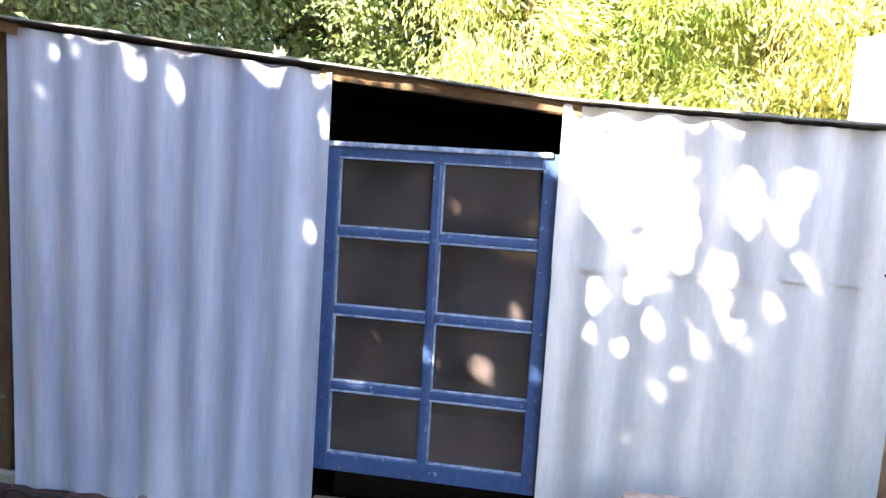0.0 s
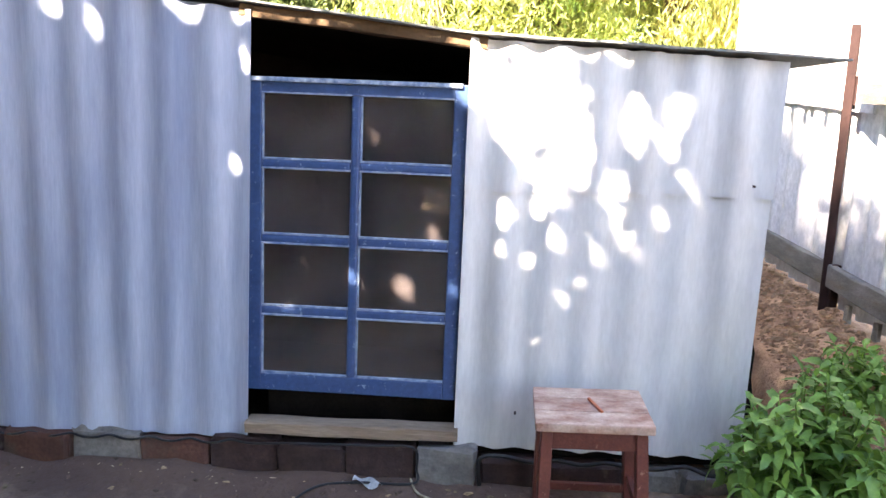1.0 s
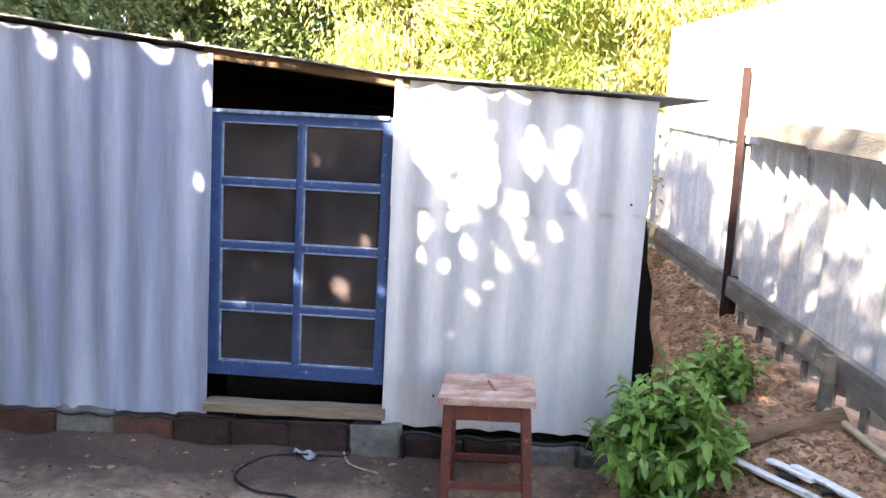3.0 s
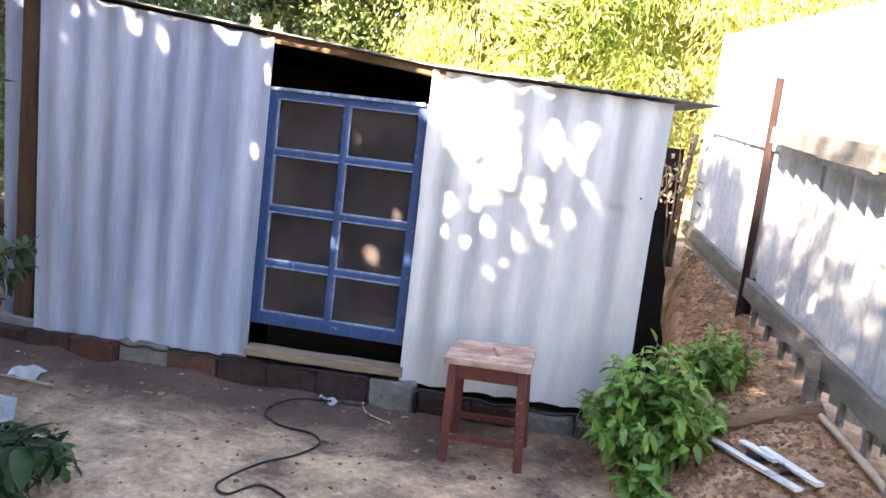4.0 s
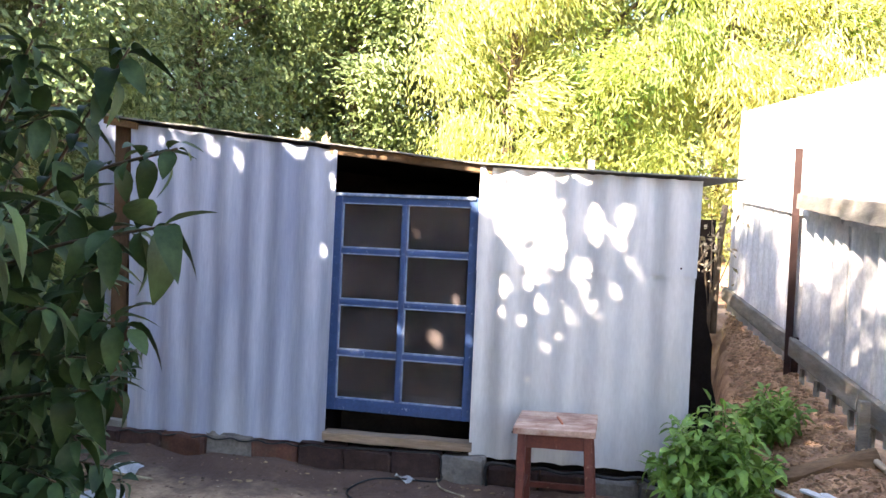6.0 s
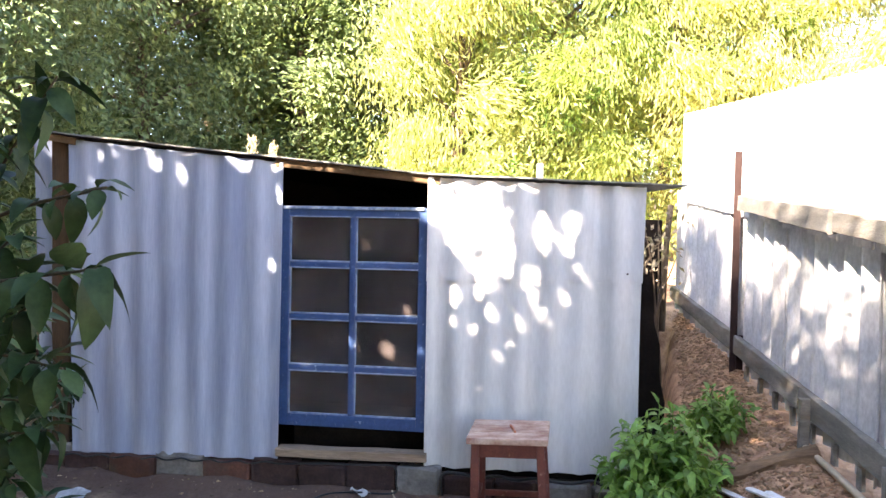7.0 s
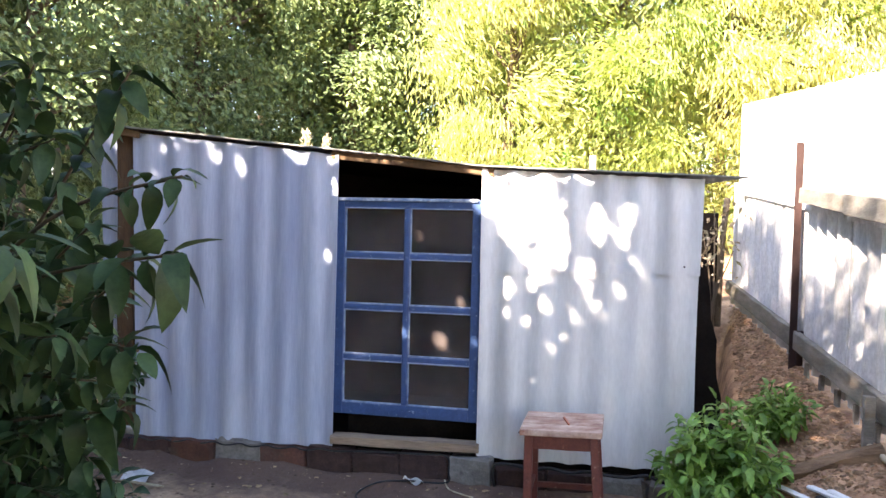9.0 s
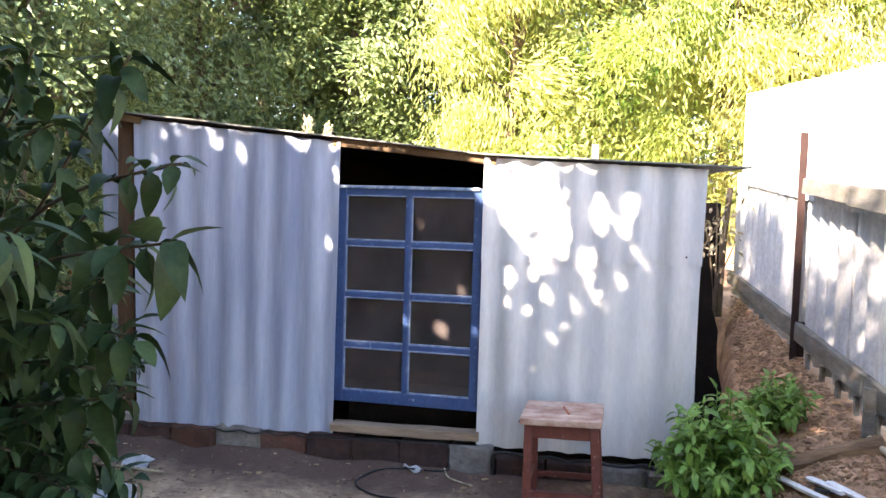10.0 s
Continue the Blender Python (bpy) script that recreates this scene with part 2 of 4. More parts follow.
def ground_material():
    m = surface("trodden_earth", (0.35, 0.230, 0.142), (0.74, 0.525, 0.335), 4.2, 0.95, 0.9, 38, stain=(0.17, 0.108, 0.078), stain_scale=2.3, stain_lo=0.46, stain_hi=0.62, bump_dist=0.03, grainy=0.32)
    nt = m.node_tree
    N, L = nt.nodes, nt.links.new
    old = N["Principled BSDF"].inputs["Base Color"].links[0].from_socket
    co = N.new("ShaderNodeTexCoord")
    nz = N.new("ShaderNodeTexNoise")
    nz.inputs["Scale"].default_value, nz.inputs["Detail"].default_value = 7.0, 8.0
    L(co.outputs["Object"], nz.inputs["Vector"])
    cr = N.new("ShaderNodeValToRGB")
    cr.color_ramp.elements[0].position, cr.color_ramp.elements[1].position = 0.35, 0.65
    cr.color_ramp.elements[0].color, cr.color_ramp.elements[1].color = (0.25, 0.135, 0.083, 1), (0.60, 0.36, 0.218, 1)
    L(nz.outputs[0], cr.inputs[0])
    sp = N.new("ShaderNodeSeparateXYZ")
    L(co.outputs["Object"], sp.inputs[0])
    ad = N.new("ShaderNodeMath")
    ad.operation = "MULTIPLY_ADD"
    ad.inputs[1].default_value = 0.5
    L(nz.outputs[0], ad.inputs[0])
    L(sp.outputs[0], ad.inputs[2])
    mr = N.new("ShaderNodeMapRange")
    mr.inputs["From Min"].default_value, mr.inputs["From Max"].default_value = 1.55, 1.8
    L(ad.outputs[0], mr.inputs[0])
    mx = N.new("ShaderNodeMix")
    mx.data_type = "RGBA"
    L(mr.outputs[0], mx.inputs[0])
    L(old, mx.inputs[6])
    L(cr.outputs[0], mx.inputs[7])
    # a dark patch of soil beside the plinth, part of it shade put into the colour
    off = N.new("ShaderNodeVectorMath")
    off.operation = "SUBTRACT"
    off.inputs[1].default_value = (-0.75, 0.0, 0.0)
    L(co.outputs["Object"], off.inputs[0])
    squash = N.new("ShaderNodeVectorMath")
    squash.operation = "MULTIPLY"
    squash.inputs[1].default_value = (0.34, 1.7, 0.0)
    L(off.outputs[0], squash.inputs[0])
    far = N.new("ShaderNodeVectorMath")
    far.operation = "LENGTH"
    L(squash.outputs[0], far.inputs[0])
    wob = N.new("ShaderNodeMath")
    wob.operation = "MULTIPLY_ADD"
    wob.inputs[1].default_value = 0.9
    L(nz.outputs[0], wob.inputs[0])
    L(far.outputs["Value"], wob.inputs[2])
    shade_mask = N.new("ShaderNodeMapRange")
    shade_mask.inputs["From Min"].default_value, shade_mask.inputs["From Max"].default_value = 0.90, 1.60
    shade_mask.inputs["To Min"].default_value, shade_mask.inputs["To Max"].default_value = 0.94, 0.0
    L(wob.outputs[0], shade_mask.inputs[0])
    soil_shade = N.new("ShaderNodeMix")
    soil_shade.data_type = "RGBA"
    soil_shade.inputs[7].default_value = (0.092, 0.056, 0.044, 1)
    L(shade_mask.outputs[0], soil_shade.inputs[0])
    L(mx.outputs[2], soil_shade.inputs[6])
    L(soil_shade.outputs[2], N["Principled BSDF"].inputs["Base Color"])
    return m


def glass_material():
    """Old window glass: a clear mirror-like pane under a film of dust."""
    m = bpy.data.materials.new("dusty_glass")
    m.use_nodes = True
    N, L = m.node_tree.nodes, m.node_tree.links.new
    bsdf = N["Principled BSDF"]
    bsdf.inputs["Base Color"].default_value = (0.8, 0.82, 0.82, 1)
    bsdf.inputs["Roughness"].default_value, bsdf.inputs["Transmission Weight"].default_value, bsdf.inputs["IOR"].default_value = 0.03, 1.0, 1.5
    dust = N.new("ShaderNodeBsdfDiffuse")
    dust.inputs[0].default_value = (0.17, 0.14, 0.135, 1)
    co = N.new("ShaderNodeTexCoord")
    nz = N.new("ShaderNodeTexNoise")
    nz.inputs["Scale"].default_value, nz.inputs["Detail"].default_value = 6.0, 7.0
    L(co.outputs["Object"], nz.inputs["Vector"])
    mr = N.new("ShaderNodeMapRange")
    mr.inputs["From Min"].default_value, mr.inputs["From Max"].default_value = 0.3, 0.75
    mr.inputs["To Min"].default_value, mr.inputs["To Max"].default_value = 0.06, 0.42
    L(nz.outputs[0], mr.inputs[0])
    ms = N.new("ShaderNodeMixShader")
    L(mr.outputs[0], ms.inputs[0])
    L(bsdf.outputs[0], ms.inputs[1])
    L(dust.outputs[0], ms.inputs[2])
    L(ms.outputs[0], N["Material Output"].inputs[0])
    return m


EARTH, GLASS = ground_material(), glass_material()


# ---- ground ----
YARD = 0.06


def smooth(a, b, x):
    t = min(1.0, max(0.0, (x - a) / (b - a)))
    return t * t * (3 - 2 * t)


def ground_z(x, y):
    """The trodden yard, the bank beside the shed that carries the fence, and the slope behind."""
    hill = min(3.0, 0.58 + 0.10 * (max(y, -3.0) - 0.93)) - YARD
    soft = smooth(1.25, 2.1, x)
    lip = 1.55 + 0.14 * max(0.0, min(y, 2.6) - 0.2)
    cut = smooth(lip, lip + 0.10, x) * 0.72 + 0.28 * smooth(lip + 0.05, 2.12, x) - 0.15 * smooth(1.40, 1.46, x) * (1 - smooth(lip, lip + 0.06, x))
    k = smooth(-0.25, 0.15, y)
    z = YARD + hill * (soft * (1 - k) + cut * k)
    back = YARD + hill * smooth(2.05, 2.9, y)
    z = max(z, back if y > 2.0 else z)
    w = 0.014 if x < 1.3 else 0.022
    z += w * noise.noise((x * 2.1, y * 2.1, 0.3)) + w * 0.6 * noise.noise((x * 7.0, y * 7.0, 1.7))
    if x < 1.40 and abs(y + 0.10) < 0.3:
        z += (0.040 + 0.040 * noise.noise((x * 4, 0.0, 8.0)) + 0.012 * noise.noise((x * 13, 0.0, 3.0))) * math.exp(-((y + 0.09) / 0.075) ** 2)
    if x > 1.45:
        z += 0.012 * noise.noise((x * 17.0, y * 17.0, 4.0))
    return z


def spaced(lo, hi, fine_lo, fine_hi, step):
    inner = list(np.arange(fine_lo, fine_hi + step / 2, step))
    out, d, p = [], step, fine_hi
    while p < hi:
        d *= 1.35
        p += d
        out.append(min(p, hi))
    left, d, p = [], step, fine_lo
    while p > lo:
        d *= 1.35
        p -= d
        left.append(max(p, lo))
    return left[::-1] + inner + out


gx, gy = spaced(-400, 400, -2.6, 2.6, 0.045), spaced(-400, 400, -2.6, 3.2, 0.045)
gv = [(x, y, ground_z(x, y)) for y in gy for x in gx]
nx = len(gx)
gf = [(j * nx + i, j * nx + i + 1, (j + 1) * nx + i + 1, (j + 1) * nx + i) for j in range(len(gy) - 1) for i in range(nx - 1)]
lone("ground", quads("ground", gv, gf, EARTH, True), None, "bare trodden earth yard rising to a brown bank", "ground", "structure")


# ---- the shed ----
def sheet(corners, pitch=0.15, amp=0.022, thick=0.007, rows=10, phase=0.0, wander=0.004, seed=0, out=(0, -1, 0), flat=False):
    """A corrugated sheet between four corners: lower left, lower right, upper right, upper left. Waves run up it."""
    ll, lr, ur, ul = (Vector(c) for c in corners)
    w = (lr - ll).length
    cols = 2 if flat else max(8, int(w / pitch * 12))
    out = Vector(out)
    bm = bmesh.new()
    layers = []
    for side in (0, 1):
        grid = []
        for j in range(rows + 1):
            line = []
            for i in range(cols + 1):
                u, v = i / cols, j / rows
                p = ll.lerp(lr, u).lerp(ul.lerp(ur, u), v)
                a = 0 if flat else amp * math.cos(2 * math.pi * (u * w / pitch + phase))
                a += wander * noise.noise((u * 3 + seed * 7.1, v * 3, seed))
                edge = 0.004 * noise.noise((u * 23, v * 31, seed + 5.0)) if j in (0, rows) else 0
                line.append(bm.verts.new(p + out * (a + (0 if side == 0 else -thick)) + Vector((0, 0, edge))))
            grid.append(line)
        layers.append(grid)
    f, b = layers
    for j in range(rows):
        for i in range(cols):
            bm.faces.new((f[j][i], f[j][i + 1], f[j + 1][i + 1], f[j + 1][i]))
            bm.faces.new((b[j][i], b[j + 1][i], b[j + 1][i + 1], b[j][i + 1]))
    rim = [(j, 0) for j in range(rows + 1)] + [(rows, i) for i in range(1, cols + 1)] + [(j, cols) for j in range(rows - 1, -1, -1)] + [(0, i) for i in range(cols - 1, 0, -1)]
    for (j, i), (k, l) in zip(rim, rim[1:] + rim[:1]):
        bm.faces.new((f[j][i], f[k][l], b[k][l], b[j][i]))
        bm.edges.get((f[j][i], f[k][l])).smooth = False
        bm.edges.get((b[j][i], b[k][l])).smooth = False
    return bm


def roof_z(x):
    """The roof's front edge: it falls to the right with a slight sag."""
    return float(np.interp(x, (-1.70, -1.54, -0.36, 0.384, 1.42, 1.61), (1.872, 1.846, 1.727, 1.652, 1.613, 1.607)))


DEPTH = 2.0
shed = thing("shed", (0, 1.0, YARD), "low garden shed clad in grey corrugated slate sheets", "shed")
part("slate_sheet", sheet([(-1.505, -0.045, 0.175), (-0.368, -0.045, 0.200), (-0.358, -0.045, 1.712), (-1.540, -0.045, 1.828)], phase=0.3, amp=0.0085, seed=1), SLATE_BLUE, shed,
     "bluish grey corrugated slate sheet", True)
part("slate_sheet", sheet([(0.386, -0.035, 0.212), (1.402, -0.035, 0.225), (1.415, -0.035, 1.20), (0.386, -0.035, 1.20)], phase=0.0, amp=0.0120, wander=0.0, seed=2), SLATE, shed,
     "pale grey corrugated slate sheet", True)
part("slate_sheet", sheet([(0.384, -0.0405, 1.136), (0.784, -0.0405, 1.140), (0.786, -0.0405, 1.628), (0.384, -0.0405, 1.646)], phase=0.0, amp=0.0120, thick=0.002, wander=0.0, seed=2), SLATE, shed,
     "pale grey corrugated slate sheet lapping over its neighbours", True)
part("slate_sheet", sheet([(0.764, -0.0380, 1.150), (1.418, -0.0380, 1.154), (1.426, -0.0380, 1.605), (0.764, -0.0380, 1.630)], phase=(0.764 - 0.384) / 0.15, amp=0.0120, thick=0.002, wander=0.0, seed=3), SLATE, shed,
     "pale grey corrugated slate sheet lapping over the lower one", True)
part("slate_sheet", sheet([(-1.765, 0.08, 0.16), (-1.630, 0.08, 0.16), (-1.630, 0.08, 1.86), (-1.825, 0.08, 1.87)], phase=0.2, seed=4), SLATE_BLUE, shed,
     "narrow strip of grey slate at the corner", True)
part("side_wall", sheet([(1.395, 0.0, 0.08), (1.395, DEPTH, 0.08), (1.395, DEPTH, 1.52), (1.395, 0.0, 1.58)], seed=5, out=(1, 0, 0)), SLATE_OLD, shed, "", True)
part("side_wall", sheet([(-1.66, DEPTH, 0.08), (-1.66, 0.10, 0.08), (-1.66, 0.10, 1.80), (-1.66, DEPTH, 1.70)], seed=6, out=(-1, 0, 0)), SLATE_OLD, shed, "", True)
part("back_wall", sheet([(-1.66, DEPTH, 0.08), (1.395, DEPTH, 0.08), (1.395, DEPTH, 1.54), (-1.66, DEPTH, 1.72)], seed=7, out=(0, 1, 0)), SLATE_OLD, shed, "", True)


def roof(x0=-1.70, x1=1.61, y0=-0.075, y1=DEPTH + 0.195, drop=0.0):
    bm = bmesh.new()
    n, m = 60, 6
    top, low = [], []
    for j in range(m + 1):
        y = y0 + (y1 - y0) * j / m
        a, b = [], []
        for i in range(n + 1):
            x = x0 + (x1 - x0 - (0.17 * smooth(-0.07, 0.12, y) if x1 > 1.5 else 0)) * i / n
            z = roof_z(x) + 0.006 - drop - 0.05 * (y + 0.085) + 0.004 * noise.noise((x * 4, y * 3, 2.0))
            yy = y + ((0.012 * noise.noise((x * 5, 0, 9.0))) if j == 0 else 0)
            a.append(bm.verts.new((x, yy, z + 0.007)))
            b.append(bm.verts.new((x, yy, z)))
        top.append(a)
        low.append(b)
    for j in range(m):
        for i in range(n):
            bm.faces.new((top[j][i], top[j][i + 1], top[j + 1][i + 1], top[j + 1][i]))
            bm.faces.new((low[j][i], low[j + 1][i], low[j + 1][i + 1], low[j][i + 1]))
    rim = [(0, i) for i in range(n + 1)] + [(j, n) for j in range(1, m + 1)] + [(m, i) for i in range(n - 1, -1, -1)] + [(j, 0) for j in range(m - 1, 0, -1)]
    for (j, i), (k, l) in zip(rim, rim[1:] + rim[:1]):
        bm.faces.new((top[j][i], low[j][i], low[k][l], top[k][l]))
    return bm


part("roof", roof(), ROOFING, shed, "thin grey sheet roof with a slight sag")
# near-black sheets added under the roof and behind, as the shed's inner shade
part("sheathing", roof(-1.62, 1.36, 0.03, DEPTH - 0.03, 0.014), NEAR_BLACK, shed, "near-black sheet standing for the shade under the roof")
part("inner_lining", sheet([(-1.62, 1.20, 0.07), (1.36, 1.20, 0.07), (1.36, 1.20, roof_z(1.36) - 0.075), (-1.62, 1.20, roof_z(-1.62) - 0.075)], flat=True, wander=0.0), NEAR_BLACK, shed)
part("lintel", beam((-0.40, -0.02, roof_z(-0.40) - 0.018), (0.44, -0.02, roof_z(0.44) - 0.02), 0.05, 0.042, seed=3), TIMBER, shed, "brown timber lintel under the roof edge")
part("wall_plate", beam((-1.70, -0.01, roof_z(-1.70) - 0.022), (-1.50, -0.01, roof_z(-1.50) - 0.026), 0.09, 0.040, seed=4), TIMBER, shed)
part("corner_post", beam((-1.600, 0.03, 0.10), (-1.612, 0.03, 1.82), 0.100, 0.075, seed=5, up=(0, 1, 0)), TIMBER_DARK, shed, "brown timber corner post")
part("corner_foot", beam((-1.75, 0.0, 0.19), (-1.50, 0.0, 0.185), 0.06, 0.045, seed=6), TIMBER_GREY, shed)
part("post", beam((-0.43, 0.03, 0.22), (-0.43, 0.03, 1.70), 0.05, 0.06, seed=7, up=(0, 1, 0)), TIMBER, shed)
part("post", beam((0.46, 0.03, 0.22), (0.46, 0.03, 1.62), 0.05, 0.06, seed=8, up=(0, 1, 0)), TIMBER, shed)
part("doorsill", beam((-0.37, -0.035, 0.247), (0.40, -0.035, 0.262), 0.085, 0.045, seed=9), TIMBER_SILL, shed, "weathered plank doorsill")
# near-black floor and sole, darkened to pass for the shade inside
part("floor_board", box(bmesh.new(), -1.60, 1.34, 0.10, 1.18, 0.175, 0.205), NEAR_BLACK, shed, "near-black sheet standing for the shade inside the shed")
part("sole_plate", beam((-1.60, 0.04, 0.20), (1.40, 0.04, 0.20), 0.08, 0.04, seed=10), NEAR_BLACK, shed)

# old window used as the door
sash = thing("window_sash", (0, 0, 0.285), "old blue-painted eight-pane window set in the shed doorway", "window")


def bar(x0, x1, z0, z1, y0=-0.020, y1=0.022, soft=0.004):
    return box(bmesh.new(), x0, x1, y0, y1, z0, z1, soft)


WX0, WX1, WZ0, WZ1 = -0.378, 0.384, 0.376, 1.492
part("stile", bar(WX0, WX0 + 0.048, WZ0, WZ1), BLUE, sash)
part("stile", bar(WX1 - 0.048, WX1, WZ0, WZ1), BLUE, sash)
part("rail", bar(WX0 + 0.0475, WX1 - 0.0475, WZ1 - 0.048, WZ1, -0.018, 0.020), BLUE, sash)
part("rail", bar(WX0 + 0.0475, WX1 - 0.0475, WZ0, WZ0 + 0.060, -0.018, 0.020), BLUE, sash)
# highlight along the frame's top, built as a pale strip
part("rail", bar(WX0 - 0.004, WX1 - 0.02, WZ1 - 0.012, WZ1 + 0.004, -0.030, 0.020), BEAD_HIGHLIGHT, sash, "worn top edge of the frame, made pale for the light on it")
part("muntin", bar(-0.016, 0.016, WZ0 + 0.0595, WZ1 - 0.0475, -0.017, 0.018, 0.009), BLUE, sash)
rows_z = [WZ0 + 0.060, 0.673, 0.934, 1.200, WZ1 - 0.048]
cols_x = [WX0 + 0.048, 0.0, WX1 - 0.048]
for zz in rows_z[1:4]:
    for a, b in ((cols_x[0], -0.0155), (0.0155, cols_x[2])):
        part("muntin", bar(a, b, zz - 0.015, zz + 0.015, -0.015, 0.016, 0.009), BLUE, sash)
for j in range(4):
    for i in range(2):
        a, b = cols_x[i], cols_x[i + 1]
        tilt = Matrix.Translation(((a + b) / 2, 0.004, (rows_z[j] + rows_z[j + 1]) / 2)) @ Euler((radians(random.uniform(-0.6, 0.6)), 0, radians(random.uniform(-0.6, 0.6)))).to_matrix().to_4x4()
        w, h = (b - a) / 2 + 0.004, (rows_z[j + 1] - rows_z[j]) / 2 + 0.004
        p = part("pane", box(bmesh.new(), -w, w, -0.0015, 0.0015, -h, h, 0, tilt), GLASS, sash, "dusty glass pane")
        p.visible_shadow = False
        zb, zt = rows_z[j] + (0.015 if j else 0.0), rows_z[j + 1] - (0.015 if j < 3 else 0.0)
        xl = a + (0.016 if i else 0.0)
        # thin pale strips draw the light caught along each glazing bar
        part("glazing_bead", bar(xl, b - (0.016 if i == 0 else 0.0), zb, zb + 0.007, -0.012, 0.002, 0.002), BEAD_HIGHLIGHT, p, "chipped pale bead standing for light on the glazing bar")
        part("glazing_bead", bar(xl, b - (0.016 if i == 0 else 0.0), zt - 0.003, zt + 0.003, -0.0185, 0.002, 0.001), BEAD_HIGHLIGHT, p, "worn edge of the glazing bar, made pale for the light on it")
        part("glazing_bead", bar(xl, xl + 0.006, zb + 0.0072, zt - 0.0035, -0.011, 0.002, 0.002), BEAD_HIGHLIGHT, p, "chipped pale bead standing for light on the glazing bar")
# the shaded gap below the sash, made as a near-black strip
part("foot_strip", box(bmesh.new(), -0.35, 0.385, 0.150, 0.175, 0.215, 0.374, 0.003), NEAR_BLACK, sash, "near-black strip standing for the shade under the frame")

# plinth
plinth = thing("brick_plinth", (0, -0.03, YARD), "row of mixed old bricks set on edge under the shed wall", "plinth", kind="structure")


def brick(name, x0, x1, z0, z1, material, seed, y0=-0.075, y1=0.045):
    rng = random.Random(seed)
    turn = Matrix.Translation(((x0 + x1) / 2, 0, z0)) @ Euler((radians(rng.uniform(-4, 4)), radians(rng.uniform(-1.2, 1.2)), radians(rng.uniform(-2.5, 2.5)))).to_matrix().to_4x4()
    h = (x1 - x0) / 2 - 0.004
    bm = box(bmesh.new(), -h, h, y0 + rng.uniform(-0.008, 0.008), y1, 0, z1 - z0 + rng.uniform(-0.016, 0.004), 0.013, turn)
    for v in bm.verts:
        v.co += Vector((rng.uniform(-1, 1), rng.uniform(-1, 1), rng.uniform(-1, 1))) * (0.011 if material is CEMENT else 0.006)
    return part(name, bm, material, plinth)


BRICKS = [(-1.80, -1.53, BRICK_DARK), (-1.53, -1.275, BRICK_DARK), (-1.275, -1.02, BRICK), (-1.02, -0.757, CEMENT), (-0.757, -0.503, BRICK), (-0.503, -0.252, BRICK_DARK),
          (-0.252, -0.002, BRICK_DARK), (-0.002, 0.256, BRICK_DARK)]
for k, (a, b, m) in enumerate(BRICKS):
    brick("brick", a, b, 0.045, 0.176 + 0.006 * k + (0.006 if m is CEMENT else 0), m, k)
brick("concrete_block", 0.262, 0.478, 0.03, 0.226, CEMENT, 31, -0.10)
brick("brick", 0.484, 0.735, 0.05, 0.185, BRICK_DARK, 32)
brick("brick", 0.735, 0.985, 0.05, 0.180, BRICK_DARK, 33)
brick("concrete_block", 0.99, 1.20, 0.04, 0.165, CEMENT, 34, -0.06)
brick("concrete_block", 1.21, 1.42, 0.04, 0.165, CEMENT, 35, -0.06)

# ---- fence on the bank ----
FO = Vector((2.13, 0.93, 0.58))
FU = Vector((-0.052, 1.0, 0.10))


def on_fence(s, h, out=0.0):
    return FO + FU * s + Vector((-out, -0.052 * out, h))


fence = thing("fence", on_fence(0, 0), "tall fence of pale corrugated slate sheets on timber rails", "fence")
edge = -2.6
k = 0
while edge < 1.7:
    e2 = min(edge + 0.98, 1.72)
    part("slate_sheet", sheet([on_fence(edge, 0.03), on_fence(e2 + 0.03, 0.03), on_fence(e2 + 0.03, 1.0), on_fence(edge, 1.0)], seed=20 + k, phase=0.1 * k,
                              out=(-1, -0.05, 0)), SLATE_OLD, fence, "weathered pale slate sheet", True)
    e3 = min(e2, 1.40)
    part("slate_sheet", sheet([on_fence(edge, 0.925, 0.035), on_fence(e3 + 0.03, 0.925, 0.035), on_fence(e3 + 0.03, 1.605, 0.035), on_fence(edge, 1.605, 0.035)], seed=40 + k,
                              phase=0.1 * k, out=(-1, -0.05, 0)), SLATE_OLD, fence, "weathered pale slate sheet", True)
    edge = e2
    k += 1
for a, b, o in ((-0.85, -0.17, 0.085), (-1.40, -0.86, 0.10), (-2.6, -1.41, 0.085)):
    part("rail", beam(on_fence(a, 1.01, o), on_fence(b, 1.01, o), 0.045, 0.085 if o < 0.09 else 0.10, seed=int(a * 100)), TIMBER_GREY, fence, "thick weathered timber rail")
for a, b in ((-0.98, 1.75), (-2.6, -0.99)):
    part("base_board", beam(on_fence(a, 0.165, 0.040), on_fence(b, 0.165, 0.040), 0.036, 0.105, seed=int(a * 50)), TIMBER_GREY, fence, "grey weathered base board")
for s in (-1.17, -1.90):
    part("stake", beam(on_fence(s, -0.05, 0.10), on_fence(s, 0.22, 0.10), 0.04, 0.04, seed=int(s * 70), up=(0, 1, 0)), TIMBER_GREY, fence)
for i in range(7):
    s = -1.55 + i * 0.23
    part("stake", beam(on_fence(s, -0.12, 0.03), on_fence(s, 0.08, 0.03), 0.02, 0.04, seed=i, up=(0, 1, 0)), TIMBER_GREY, fence)
post = thing("fence_post", on_fence(0, -0.05, 0.09), "rusty brown angle-iron post standing before the fence", "post")
bm = box(bmesh.new(), 2.052, 2.093, 0.925, 0.932, 0.35, 1.885, 0.002)
box(bm, 2.088, 2.095, 0.932, 0.985, 0.35, 1.885, 0.002)
part("angle_iron", bm, RUST, post)
part("bracket", box(bmesh.new(), 2.096, 2.135, 0.915, 0.945, 1.53, 1.66, 0.003), RUST, post)
